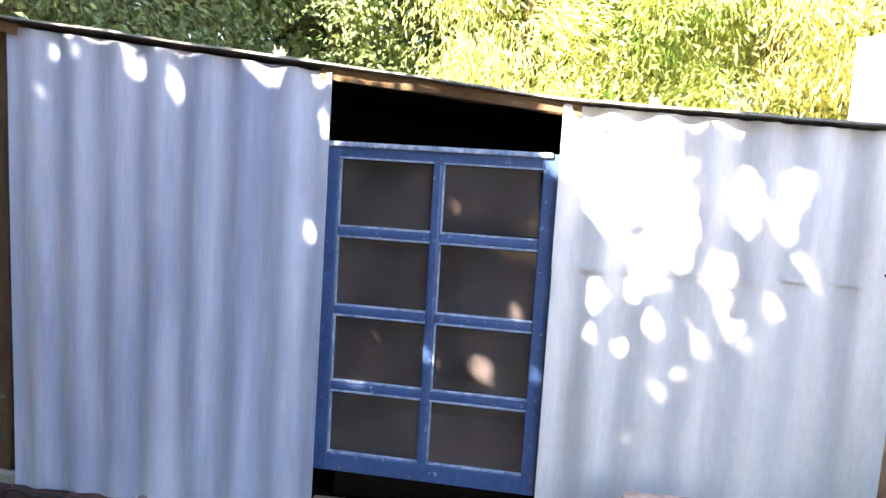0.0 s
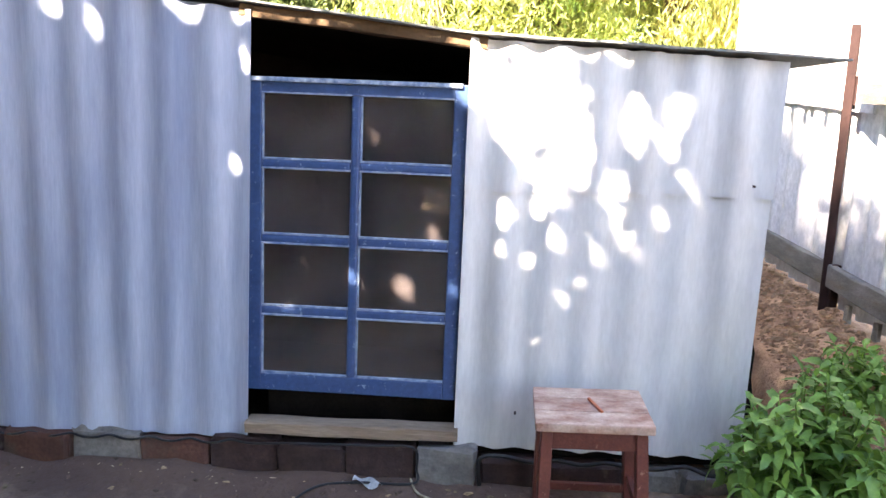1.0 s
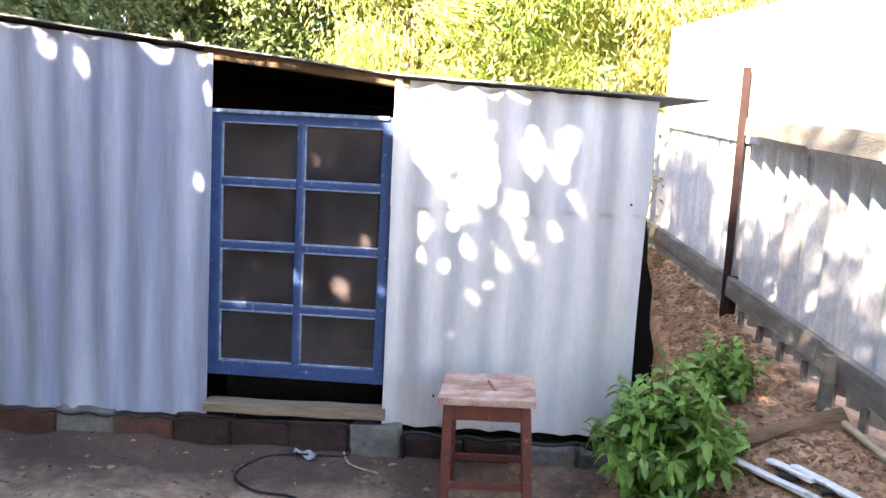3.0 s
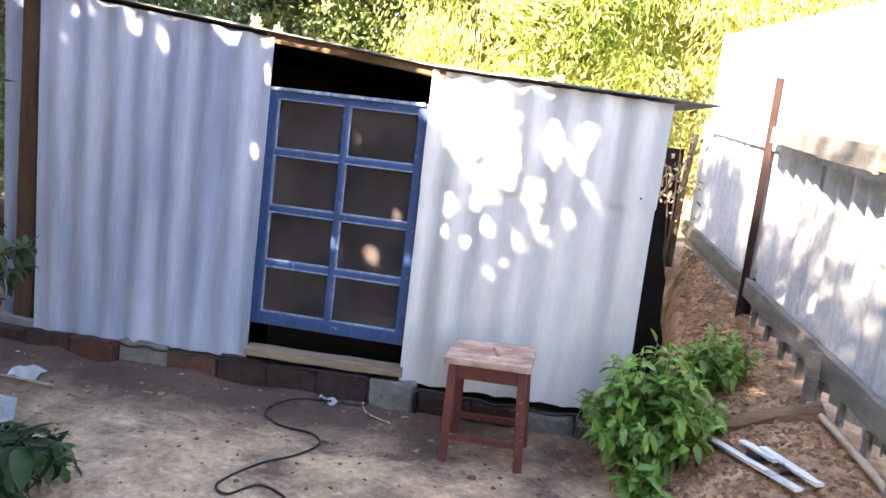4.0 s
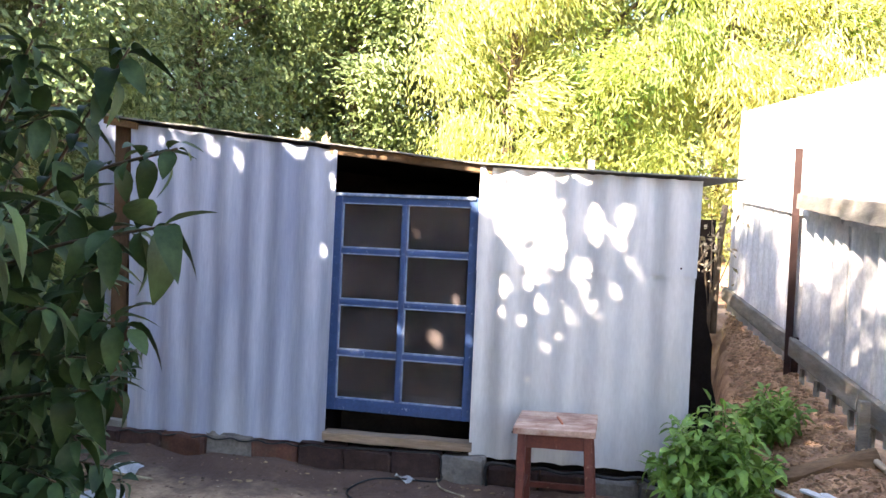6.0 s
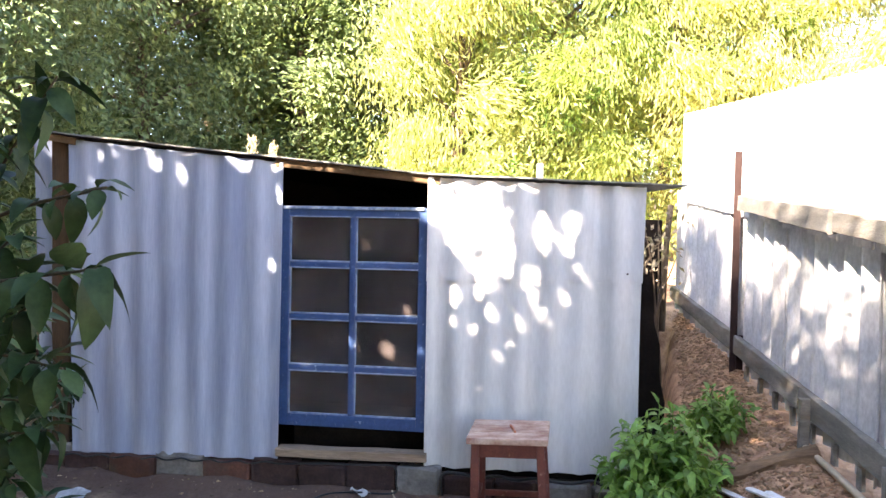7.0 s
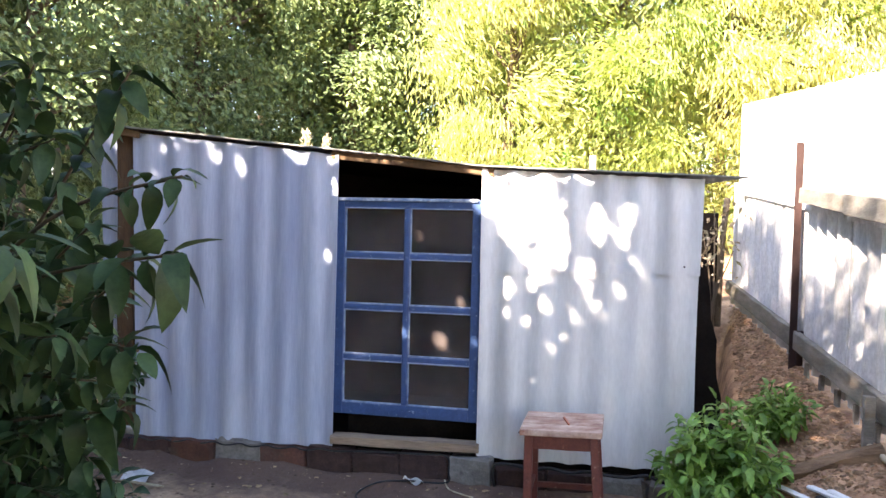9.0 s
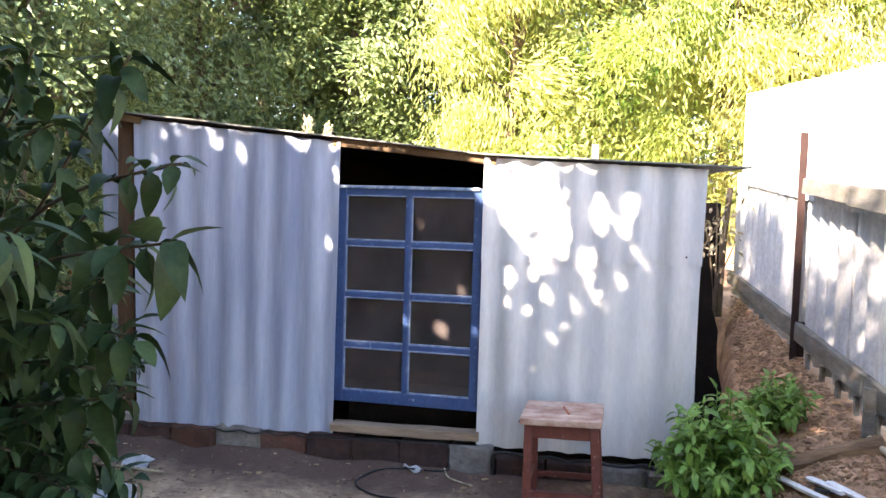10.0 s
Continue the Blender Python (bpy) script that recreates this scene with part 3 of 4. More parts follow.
part("bracket", box(bmesh.new(), 2.085, 2.125, 0.90, 0.94, 0.60, 0.80, 0.003), RUST, post)

# ---- stool ----
stool = thing("stool", (0.83, -0.31, 0.06), "square wooden stool with peeling brown-red paint", "stool")
SM = Matrix.Translation((0.836, -0.315, 0.06)) @ Euler((radians(1.2), radians(-2.2), radians(-2.0))).to_matrix().to_4x4()


for a, b in ((-0.155, -0.050), (-0.048, 0.055), (0.057, 0.155)):
    part("seat_board", box(bmesh.new(), -0.176, 0.176, a, b, 0.412, 0.440, 0.005, SM), STOOL_TOP, stool, "seat board with worn flaking paint")
for sx in (-1, 1):
    for sy in (-1, 1):
        part("leg", beam(SM @ Vector((sx * 0.155, sy * 0.135, -0.01 + 0.006 * sx)), SM @ Vector((sx * 0.140, sy * 0.118, 0.413)), 0.036, 0.036, 0.003, 0.001, up=(0, 1, 0)), STOOL_RED, stool)
for sy in (-1, 1):
    part("apron", beam(SM @ Vector((-0.125, sy * 0.120, 0.380)), SM @ Vector((0.125, sy * 0.120, 0.380)), 0.018, 0.062, 0.002, 0.001), STOOL_RED, stool)
    part("stretcher", beam(SM @ Vector((-0.135, sy * 0.127, 0.10)), SM @ Vector((0.135, sy * 0.127, 0.10)), 0.018, 0.026, 0.002, 0.001), STOOL_RED, stool)
for sx in (-1, 1):
    part("apron", beam(SM @ Vector((sx * 0.142, -0.105, 0.380)), SM @ Vector((sx * 0.142, 0.105, 0.380)), 0.018, 0.062, 0.002, 0.001), STOOL_RED, stool)
    part("stretcher", beam(SM @ Vector((sx * 0.150, -0.115, 0.14)), SM @ Vector((sx * 0.150, 0.115, 0.14)), 0.018, 0.026, 0.002, 0.001), STOOL_RED, stool)

# ---- trees ----
def leaf_mesh(name, p, d, n, length, width, material):
    """Many leaves, each one folded four-cornered face. p: places, d: ways, n: upper sides."""
    d = d / np.linalg.norm(d, axis=1, keepdims=True)
    s = np.cross(d, n)
    s /= np.linalg.norm(s, axis=1, keepdims=True) + 1e-9
    up = np.cross(s, d)
    L, W = length[:, None], width[:, None]
    v = np.stack([p, p + d * L * 0.45 + s * W * 0.5 + up * W * 0.18, p + d * L, p + d * L * 0.45 - s * W * 0.5 + up * W * 0.18], axis=1).reshape(-1, 3)
    return quads(name, v, np.arange(len(v)).reshape(-1, 4), material)


def tree(at, height, spread, clumps, leaves, material, label, seed, leaf=(0.11, 0.04), droop=0.5, low=0.15, clump_r=0.42, category="tree", centres=None, holes=None):
    rng = np.random.RandomState(seed)
    x0, y0, z0 = at
    t = thing("tree", at, label, category, "trees round the yard")
    bm = bmesh.new()
    lean = rng.uniform(-0.25, 0.25, 2)
    top = Vector((x0 + lean[0], y0 + lean[1], z0 + height * 0.9))
    base = Vector((x0, y0, z0 - 0.1))
    stem = curve([base, base.lerp(top, 0.4) + Vector((*rng.uniform(-0.15, 0.15, 2), 0)), base.lerp(top, 0.75) + Vector((*rng.uniform(-0.15, 0.15, 2), 0)), top], 5)
    tube(bm, stem, [0.012 * height * (1.08 - i / len(stem)) + 0.008 for i in range(len(stem))], 8)
    if centres is None:
        u = rng.normal(size=(clumps, 3))
        u /= np.linalg.norm(u, axis=1, keepdims=True)
        r = rng.uniform(0.45, 1.0, (clumps, 1)) ** 0.6
        mid = z0 + height * (0.5 + low / 2)
        c = np.array([x0, y0, mid]) + u * r * np.array([spread, spread, height * (0.5 - low / 2)])
    else:
        c = np.asarray(centres, float)
        clumps = len(c)
    for q in c[:: max(1, clumps // 26)]:
        k = min(range(len(stem)), key=lambda i: abs(stem[i].z - (q[2] - 0.3 * height * 0.3)))
        a, e = stem[k], Vector(q)
        tube(bm, curve([a, a.lerp(e, 0.5) + Vector((0, 0, 0.12)), e], 4), [0.035 * (1 - i / 9.5) + 0.004 for i in range(9)], 5)
    part("trunk", bm, BARK, t, "", True)
    who = rng.randint(0, clumps, leaves)
    size = rng.uniform(0.7, 1.3, clumps) * clump_r
    off = rng.normal(size=(leaves, 3)) * size[who][:, None] * np.array([0.62, 0.62, 0.5])
    p = c[who] + off
    spray, facing = rng.normal(size=(clumps, 3)) * 0.45, rng.normal(size=(clumps, 3)) * 0.40
    d = rng.normal(size=(leaves, 3)) * 0.45 + spray[who] + off / (size[who][:, None] + 1e-6) * 0.35 + np.array([0, 0, -droop])
    n = rng.normal(size=(leaves, 3)) * 0.45 + facing[who] + np.array(SUN_DIR) * 0.9 + np.array([0, 0, 0.35])
    length = rng.uniform(0.65, 1.25, leaves) * leaf[0]
    if holes:
        w = d / np.linalg.norm(d, axis=1, keepdims=True)
        side = np.cross(w, n)
        side *= (length * 0.5 * leaf[1] / leaf[0] / (np.linalg.norm(side, axis=1) + 1e-9))[:, None]
        open_here = np.zeros(leaves, bool)
        for f in np.linspace(0.0, 1.0, 7):
            mid, wide = p + w * length[:, None] * f, side * (1 - abs(2 * f - 1))
            open_here |= holes(mid) | holes(mid + wide) | holes(mid - wide)
        p, d, n, length = (a[~open_here] for a in (p, d, n, length))
    part("crown", leaf_mesh("crown", p, d, n, length, length * leaf[1] / leaf[0], material), None, t)
    return t


DARK_LABEL, LIGHT_LABEL = "leafy dark green tree in the shade behind the shed", "tall sunlit yellow-green tree with narrow drooping leaves"
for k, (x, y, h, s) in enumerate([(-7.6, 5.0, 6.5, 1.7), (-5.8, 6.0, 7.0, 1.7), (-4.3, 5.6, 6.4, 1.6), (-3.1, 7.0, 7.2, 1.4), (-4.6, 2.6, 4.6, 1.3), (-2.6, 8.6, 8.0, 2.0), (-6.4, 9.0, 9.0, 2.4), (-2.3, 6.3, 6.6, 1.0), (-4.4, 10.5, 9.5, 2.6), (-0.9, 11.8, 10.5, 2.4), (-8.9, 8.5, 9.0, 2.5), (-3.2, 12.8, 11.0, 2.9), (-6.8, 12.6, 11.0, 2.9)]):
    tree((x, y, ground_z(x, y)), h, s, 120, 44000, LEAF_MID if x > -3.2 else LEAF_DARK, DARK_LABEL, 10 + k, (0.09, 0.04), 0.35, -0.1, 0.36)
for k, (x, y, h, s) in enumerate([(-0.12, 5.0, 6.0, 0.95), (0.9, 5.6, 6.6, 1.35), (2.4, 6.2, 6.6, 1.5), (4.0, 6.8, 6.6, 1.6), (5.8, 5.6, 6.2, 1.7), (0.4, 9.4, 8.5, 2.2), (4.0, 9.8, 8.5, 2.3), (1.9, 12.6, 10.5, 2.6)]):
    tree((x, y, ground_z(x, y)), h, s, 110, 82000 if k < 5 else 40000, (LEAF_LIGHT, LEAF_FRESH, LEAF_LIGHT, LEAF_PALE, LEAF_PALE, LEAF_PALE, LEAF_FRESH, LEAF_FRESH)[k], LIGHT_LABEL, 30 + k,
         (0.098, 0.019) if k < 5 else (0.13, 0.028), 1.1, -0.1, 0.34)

# unseen trees on the sunny side of the yard, added so their crowns shade the shed; gaps are cut between their leaves
# where flecks of sun should fall
LARGE_GAPS = [(0.775, 1.33, 0.018, 0.163), (0.938, 1.397, 0.036, 0.085), (0.892, 1.162, 0.027, 0.072), (0.918, 1.01, 0.018, 0.025), (1.072, 1.44, 0.027, 0.05), (1.185, 1.39, 0.02, 0.037),
              (0.526, 1.065, 0.013, 0.05), (0.634, 1.093, 0.015, 0.028), (0.789, 0.85, 0.023, 0.022), (1.034, 0.913, 0.018, 0.042), (1.04, 1.065, 0.013, 0.042), (0.647, 0.665, 0.013, 0.046),
              (0.144, 0.83, 0.035, 0.033), (0.247, 1.01, 0.018, 0.025), (-0.58, 1.7, 0.035, 0.018), (-0.907, 1.64, 0.013, 0.042), (-1.25, 1.72, 0.015, 0.037), (-1.05, 1.71, 0.023, 0.025)]
SMALL_GAPS = [(0.70, 0.99), (0.85, 0.94), (0.96, 0.90), (1.13, 1.20), (1.21, 1.13), (1.30, 1.45), (0.73, 0.80), (0.518, 0.94), (0.603, 0.913), (0.866, 0.822), (1.168, 0.333), (1.265, 1.04), (1.35, 0.80), (1.06, 1.31), (0.028, 1.355), (-0.06, 0.67), (-0.37, 1.53), (-0.42, 1.20), (-0.41, 1.70), (-1.50, 0.82), (-1.36, 1.74)]
fl = np.random.RandomState(55)
GAPS = LARGE_GAPS + [(x, z, 0.016 if x > 0.4 else 0.012, 0.027 if x > 0.4 else 0.020) for x, z in SMALL_GAPS]
GAPS += [(fl.uniform(-0.3, 0.35), fl.uniform(0.55, 1.05), fl.uniform(0.008, 0.014), fl.uniform(0.010, 0.018)) for k in range(12)]
GAPS += [(fl.uniform(0.45, 1.38), fl.uniform(0.75, 1.5), fl.uniform(0.008, 0.014), fl.uniform(0.012, 0.026)) for k in range(9)]


def along_sun(p):
    k = (-0.045 - p[:, 1]) / SUN_DIR.y
    return p[:, 0] + k * SUN_DIR.x, p[:, 2] + k * SUN_DIR.z


def crown_gaps(p):
    """Where the crown is open, seen along the sun on the shed's front."""
    X, Z = along_sun(p)
    gone = (X > 0.325) & (X < 0.72) & (Z > 1.46 - 1.03 * (X - 0.36)) & (Z < 1.78)
    gone |= (Z > 1.692 - 0.10 * X) & (X < 0.9) & ((X < 0.35) | (Z < 1.82)) & (Z < 3.70 - 1.512 * X) & (X > -1.5)
    gone |= (X > 0.9) & (Z > 4.78 - 1.512 * X)
    ragged = np.sin(X * 61 + 2.0 * np.sin(Z * 9)) + np.sin(X * 23 + Z * 17)
    gone[(X > 0.39) & (X < 0.9) & (Z > 1.30) & (Z < 1.64) & (ragged > 0.85)] = False
    for x, z, rx, rz in GAPS:
        gone |= ((X - x) / rx) ** 2 + ((Z - z) / rz) ** 2 < 1
    return gone


rng = np.random.RandomState(5)
crown, fringe = [], []
for X in np.arange(-4.4, 3.7, 0.25):
    for Z in np.arange(-2.2, 4.3, 0.24):
        X2, Z2 = X + rng.uniform(-0.11, 0.11), Z + rng.uniform(-0.11, 0.11)
        if Z2 > max(1.85 if X2 < 0.35 else 3.0, 4.70 - 1.512 * X2 if X2 > -0.6 else 0.0) or (X2 < 0.35 and 1.95 < Z2 < 3.72 - 1.512 * X2):
            continue
        if Z2 > 3.70 - 1.512 * X2 and (X2 > 1.44 or Z2 > 1.75):
            if Z2 > 4.48 - 1.512 * X2:
                continue
            reach = rng.uniform(10.0, 13.0)
            fringe.append((X2 + SUN_DIR.x * reach, SUN_DIR.y * reach, Z2 + SUN_DIR.z * reach))
            continue
        near = X2 > -1.9 and Z2 > 0.6
        reach = rng.uniform(2.9, 3.9) if near else (rng.uniform(5.0, 7.0) if X2 < 1.4 or Z2 > -0.4 else rng.uniform(7.0, 8.6))
        crown.append((X2 + SUN_DIR.x * reach, SUN_DIR.y * reach, Z2 + SUN_DIR.z * reach))
tree((-4.3, -2.6, YARD), 5.6, 2.6, 0, 185000, LEAF_DARK, "unseen broad leafy tree shading the yard and the shed front", 71, (0.078, 0.050), 0.4, clump_r=0.21, centres=crown, holes=crown_gaps)
# out-of-view trees added only to shade the fence and the left trees
tree((-3.6, -7.5, YARD), 10.5, 2.0, 0, 5600, LEAF_DARK, "unseen thin-crowned tree added to half shade the fence", 73, (0.075, 0.05), 0.4, clump_r=0.24, centres=fringe)
tree((-6.9, -1.2, YARD), 8.4, 1.6, 90, 11000, LEAF_DARK, "unseen tall tree added to shade the trees at the left", 74, (0.14, 0.09), 0.4, 0.15, clump_r=0.5)
tree((-9.0, 0.5, YARD), 11.0, 2.6, 170, 22000, LEAF_DARK, "unseen tall tree added to shade the trees behind", 72, (0.16, 0.10), 0.4, 0.25, clump_r=0.6)

# out-of-view trees added to dim the sky light and fill the panes' reflections
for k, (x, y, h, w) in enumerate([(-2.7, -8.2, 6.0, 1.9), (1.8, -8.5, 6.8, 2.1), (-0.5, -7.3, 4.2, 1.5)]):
    tree((x, y, YARD), h, w, 90, 16000, LEAF_DARK, "unseen leafy tree added behind the path to hold back sky light", 80 + k, (0.15, 0.08), 0.4, -0.05, clump_r=0.5)

# more unseen trees, placed to darken the apple tree and the ground near it
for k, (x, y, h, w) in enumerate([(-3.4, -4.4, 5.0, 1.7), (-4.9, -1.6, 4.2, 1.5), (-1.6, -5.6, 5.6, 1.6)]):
    tree((x, y, YARD), h, w, 90, 18000, LEAF_DARK, "unseen leafy tree added at the left to hold back light", 90 + k, (0.15, 0.08), 0.4, 0.0, clump_r=0.45)

# ---- plants with large leaves ----
ROWS_T = np.array([0.0, 0.14, 0.32, 0.52, 0.74, 0.90, 1.0])


def big_leaves(name, places, ways, ups, lengths, wide, curl, material, notch=0.0):
    """Leaves with a folded midrib, a pointed tip and a drooping blade."""
    rng = np.random.RandomState(len(places))
    half = np.sin(np.pi * ROWS_T ** 0.85) ** 0.8 * 0.5
    half[0], half[-1] = 0.02, 0.0
    vs, fs = [], []
    for p, d, u, L in zip(places, ways, ups, lengths):
        d, u = np.asarray(d, float), np.asarray(u, float)
        d /= np.linalg.norm(d) + 1e-9
        s = np.cross(d, u)
        s /= np.linalg.norm(s) + 1e-9
        u = np.cross(s, d)
        c, w = curl * rng.uniform(0.3, 1.7), wide * rng.uniform(0.85, 1.15)
        base = len(vs)
        wave = rng.uniform(-0.05, 0.05, (len(ROWS_T), 2))
        for k, t in enumerate(ROWS_T):
            mid = p + d * L * t * (1 - 0.18 * c * t) - u * L * c * 0.5 * t * t
            h = half[k] * w * L * (1 - notch * (k % 2))
            fold = 0.35 * h
            vs += [mid + s * h + u * (fold + wave[k, 0] * h), mid, mid - s * h + u * (fold + wave[k, 1] * h)]
        for k in range(len(ROWS_T) - 1):
            a = base + 3 * k
            fs += [(a, a + 1, a + 4, a + 3), (a + 1, a + 2, a + 5, a + 4)]
    return quads(name, np.array(vs), np.array(fs), material, True)


def leafy_shoot(rng, line, start, step, length, P, D, U, L, droop=0.35):
    """Puts leaves spirally along the outer part of a shoot."""
    n = len(line)
    total = sum((b - a).length for a, b in zip(line, line[1:]))
    count, turn = max(3, int(total * (1 - start) / step)), rng.uniform(0, 6.3)
    for i in range(count + 1):
        t = start + (1 - start) * i / count
        f = min(t * (n - 1), n - 1.001)
        a, b = line[int(f)], line[int(f) + 1]
        p, ax = a.lerp(b, f - int(f)), (b - a).normalized()
        o = ax.orthogonal().normalized()
        turn += 2.4
        r = Matrix.Rotation(turn, 3, ax) @ o
        w = r * 0.9 + ax * (0.55 if i < count else 2.0) + Vector((0, 0, 0.15 - droop * rng.uniform(0.3, 1.6)))
        P.append(np.array(p + r * 0.004))
        D.append(np.array(w))
        U.append(np.array(Vector((0, 0, 1)) + r * 0.25 + Vector(rng.normal(size=3) * 0.25)))
        L.append(length * rng.uniform(0.65, 1.2) * (0.75 if i > count - 2 else 1.0))


rng = np.random.RandomState(17)
TX, TY = -1.05, -1.75
apple = thing("apple_tree", (TX, TY, YARD), "young apple tree with broad grey-green drooping leaves beside the path", "tree")
wood, P, D, U, LEN = bmesh.new(), [], [], [], []
tube(wood, curve([(TX, TY, 0.0), (TX + 0.03, TY - 0.05, 0.7), (TX - 0.04, TY - 0.03, 1.4), (TX + 0.02, TY, 2.3)], 5), [0.04 - 0.0018 * i for i in range(16)], 8)
TIPS = [(0.22, -2.49, 1.31), (0.19, -2.42, 1.45), (0.20, -2.86, 1.34), (0.10, -2.78, 1.27), (-0.15, -2.08, 1.72), (0.03, -2.31, 1.10), (-0.06, -2.22, 0.95), (-0.20, -2.15, 0.80), (-0.18, -1.70, 0.45),
        (-0.05, -2.30, 1.22), (-0.12, -2.25, 1.36), (-0.30, -2.15, 1.55), (-0.32, -1.62, 0.42), (-0.36, -1.70, 0.30), (-0.45, -1.60, 0.50), (-0.40, -1.75, 0.60), (-0.28, -1.75, 0.25), (-0.50, -1.50, 0.35)]
while len(TIPS) < 150:
    q = (rng.uniform(-1.3, 0.0), rng.uniform(-2.5, -1.25), rng.uniform(0.12, 2.05) if rng.rand() < 0.6 else rng.uniform(0.1, 0.9))
    clear = 0.24 if q[2] < 1.0 else 0.40
    if q[0] < 0.738 - 0.815 * (q[1] + 2.965) - clear and q[0] < 0.414 - 0.84 * (q[1] + 2.378) - clear:
        TIPS.append(q)
while len(TIPS) < 270:
    q = (rng.uniform(-1.1, -0.05), rng.uniform(-2.5, -1.5), rng.uniform(0.10, 1.15) if len(TIPS) < 245 else rng.uniform(0.08, 0.5))
    if q[0] < 0.738 - 0.815 * (q[1] + 2.965) - 0.26 and q[0] < 0.414 - 0.84 * (q[1] + 2.378) - 0.22:
        TIPS.append(q)
TIPS += [(-0.95, -0.80, 0.76), (-1.02, -0.74, 0.66), (-1.08, -0.84, 0.84), (-1.16, -0.76, 0.60), (-1.2, -0.7, 0.74)]
TIPS += [(rng.uniform(-1.9, -1.2), rng.uniform(-1.0, -0.5), rng.uniform(0.28, 1.0)) for i in range(26)]
for k, q in enumerate(TIPS):
    e = Vector(q)
    a = Vector((TX, TY, max(0.12, e.z * rng.uniform(0.45, 0.8))))
    mid = a.lerp(e, 0.55) + Vector((*rng.uniform(-0.08, 0.08, 2), 0.10 * rng.uniform(0.2, 1.3)))
    line = curve([a, mid, e], 6)
    tube(wood, line, [0.008 * (1 - 0.75 * i / len(line)) for i in range(len(line))], 5)
    if k < 4:
        leafy_shoot(rng, line, 0.72, 0.030, 0.125 if k != 1 else 0.085, P, D, U, LEN, 0.35)
        leafy_shoot(rng, line[:-6], 0.35, 0.06, 0.10, P, D, U, LEN, 0.3)
    else:
        leafy_shoot(rng, line, 0.34, 0.021, 0.105 if k < 60 else 0.085, P, D, U, LEN, 0.3)
part("trunk", wood, TWIG, apple, "", True)
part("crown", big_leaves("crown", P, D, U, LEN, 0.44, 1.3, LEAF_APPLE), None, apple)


def bush(at, radius, height, shoots, label, seed, material=None, group="green bushes by the bank"):
    material = material or LEAF_BUSH
    rng = np.random.RandomState(seed)
    b = thing("bush", at, label, "bush", group)
    stems, P, D, U, LEN = bmesh.new(), [], [], [], []
    base = Vector(at)
    for i in range(shoots):
        a, r = rng.uniform(0, 6.283), radius * math.sqrt(rng.uniform(0.02, 1))
        top = height * (1.05 - 0.55 * (r / radius) ** 2) * rng.uniform(0.72, 1.08)
        e = base + Vector((r * math.cos(a), r * math.sin(a), top))
        f = base + Vector((0.25 * r * math.cos(a), 0.25 * r * math.sin(a), -0.02))
        line = curve([f, f.lerp(e, 0.5) + Vector((*rng.uniform(-0.03, 0.03, 2), 0.05)), e], 5)
        tube(stems, line, [0.005 * (1 - 0.6 * k / len(line)) for k in range(len(line))], 5)
        leafy_shoot(rng, line, 0.22, 0.0165, 0.077, P, D, U, LEN, 0.5)
    part("stem", stems, material, b, "", True)
    part("foliage", big_leaves("foliage", P, D, U, LEN, 0.44, 0.85, material, 0.26), None, b)


bush((1.48, -0.38, ground_z(1.48, -0.38)), 0.28, 0.48, 76, "bushy bright green plant with pointed leaves", 3)
bush((1.78, 0.06, ground_z(1.78, 0.06)), 0.18, 0.25, 26, "smaller bright green plant growing on the bank", 4)
bush((1.42, -0.66, ground_z(1.42, -0.66)), 0.11, 0.18, 12, "low green seedling at the foot of the bank", 6)

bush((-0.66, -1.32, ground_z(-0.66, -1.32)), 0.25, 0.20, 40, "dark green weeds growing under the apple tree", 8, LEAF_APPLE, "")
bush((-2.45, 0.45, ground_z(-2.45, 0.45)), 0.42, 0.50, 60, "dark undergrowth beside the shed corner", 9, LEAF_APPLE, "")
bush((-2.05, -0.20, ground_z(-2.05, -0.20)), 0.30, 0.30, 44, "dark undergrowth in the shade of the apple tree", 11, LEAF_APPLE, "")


bush((0.62, 3.0, ground_z(0.62, 3.0)), 0.42, 1.22, 60, "green shrub growing behind the shed roof", 12, LEAF_BUSH, "")
bush((0.02, 3.1, ground_z(0.02, 3.1)), 0.30, 1.16, 36, "green shrub growing behind the shed roof", 13, LEAF_BUSH, "")


# ---- loose things ----
def on_ground(x, y, up=0.0):
    return Vector((x, y, ground_z(x, y) + up))


cable_pts = [(-1.52 + 0.05 * k, -0.082 - 0.010 * math.cos(0.05 * k * 41.9), 0.168 + 0.0011 * k + 0.007 * math.sin(0.05 * k * 41.9)) for k in range(23)]
cable_pts += [(-0.34, -0.09, 0.196), (-0.15, -0.105, 0.214), (0.10, -0.108, 0.223), (0.246, -0.110, 0.226), (0.262, -0.114, 0.15)]
cable_pts += [on_ground(x, y, 0.007) for x, y in [(0.250, -0.125), (0.05, -0.13), (-0.09, -0.16), (-0.155, -0.29), (-0.04, -0.42), (0.12, -0.45), (0.18, -0.54), (0.13, -0.67), (0.03, -0.80), (-0.03, -1.01), (0.03, -1.07), (0.10, -0.96), (0.21, -1.00), (0.26, -1.10)]]
lone("cable", tube(bmesh.new(), curve(cable_pts, 8), 0.0048, 6), RUBBER, "thin black electric cable along the plinth and over the earth", "cable", smooth=True)
hose_pts = [(0.484 + 0.09 * k, -0.085 - 0.012 * math.cos(k * 2.1), 0.196 + 0.011 * math.sin(k * 2.6)) for k in range(11)]
lone("hose", tube(bmesh.new(), curve([(0.486, -0.09, 0.09)] + hose_pts, 5), 0.008, 6), RUBBER, "wavy black rubber hose under the slate edge", "hose", smooth=True)


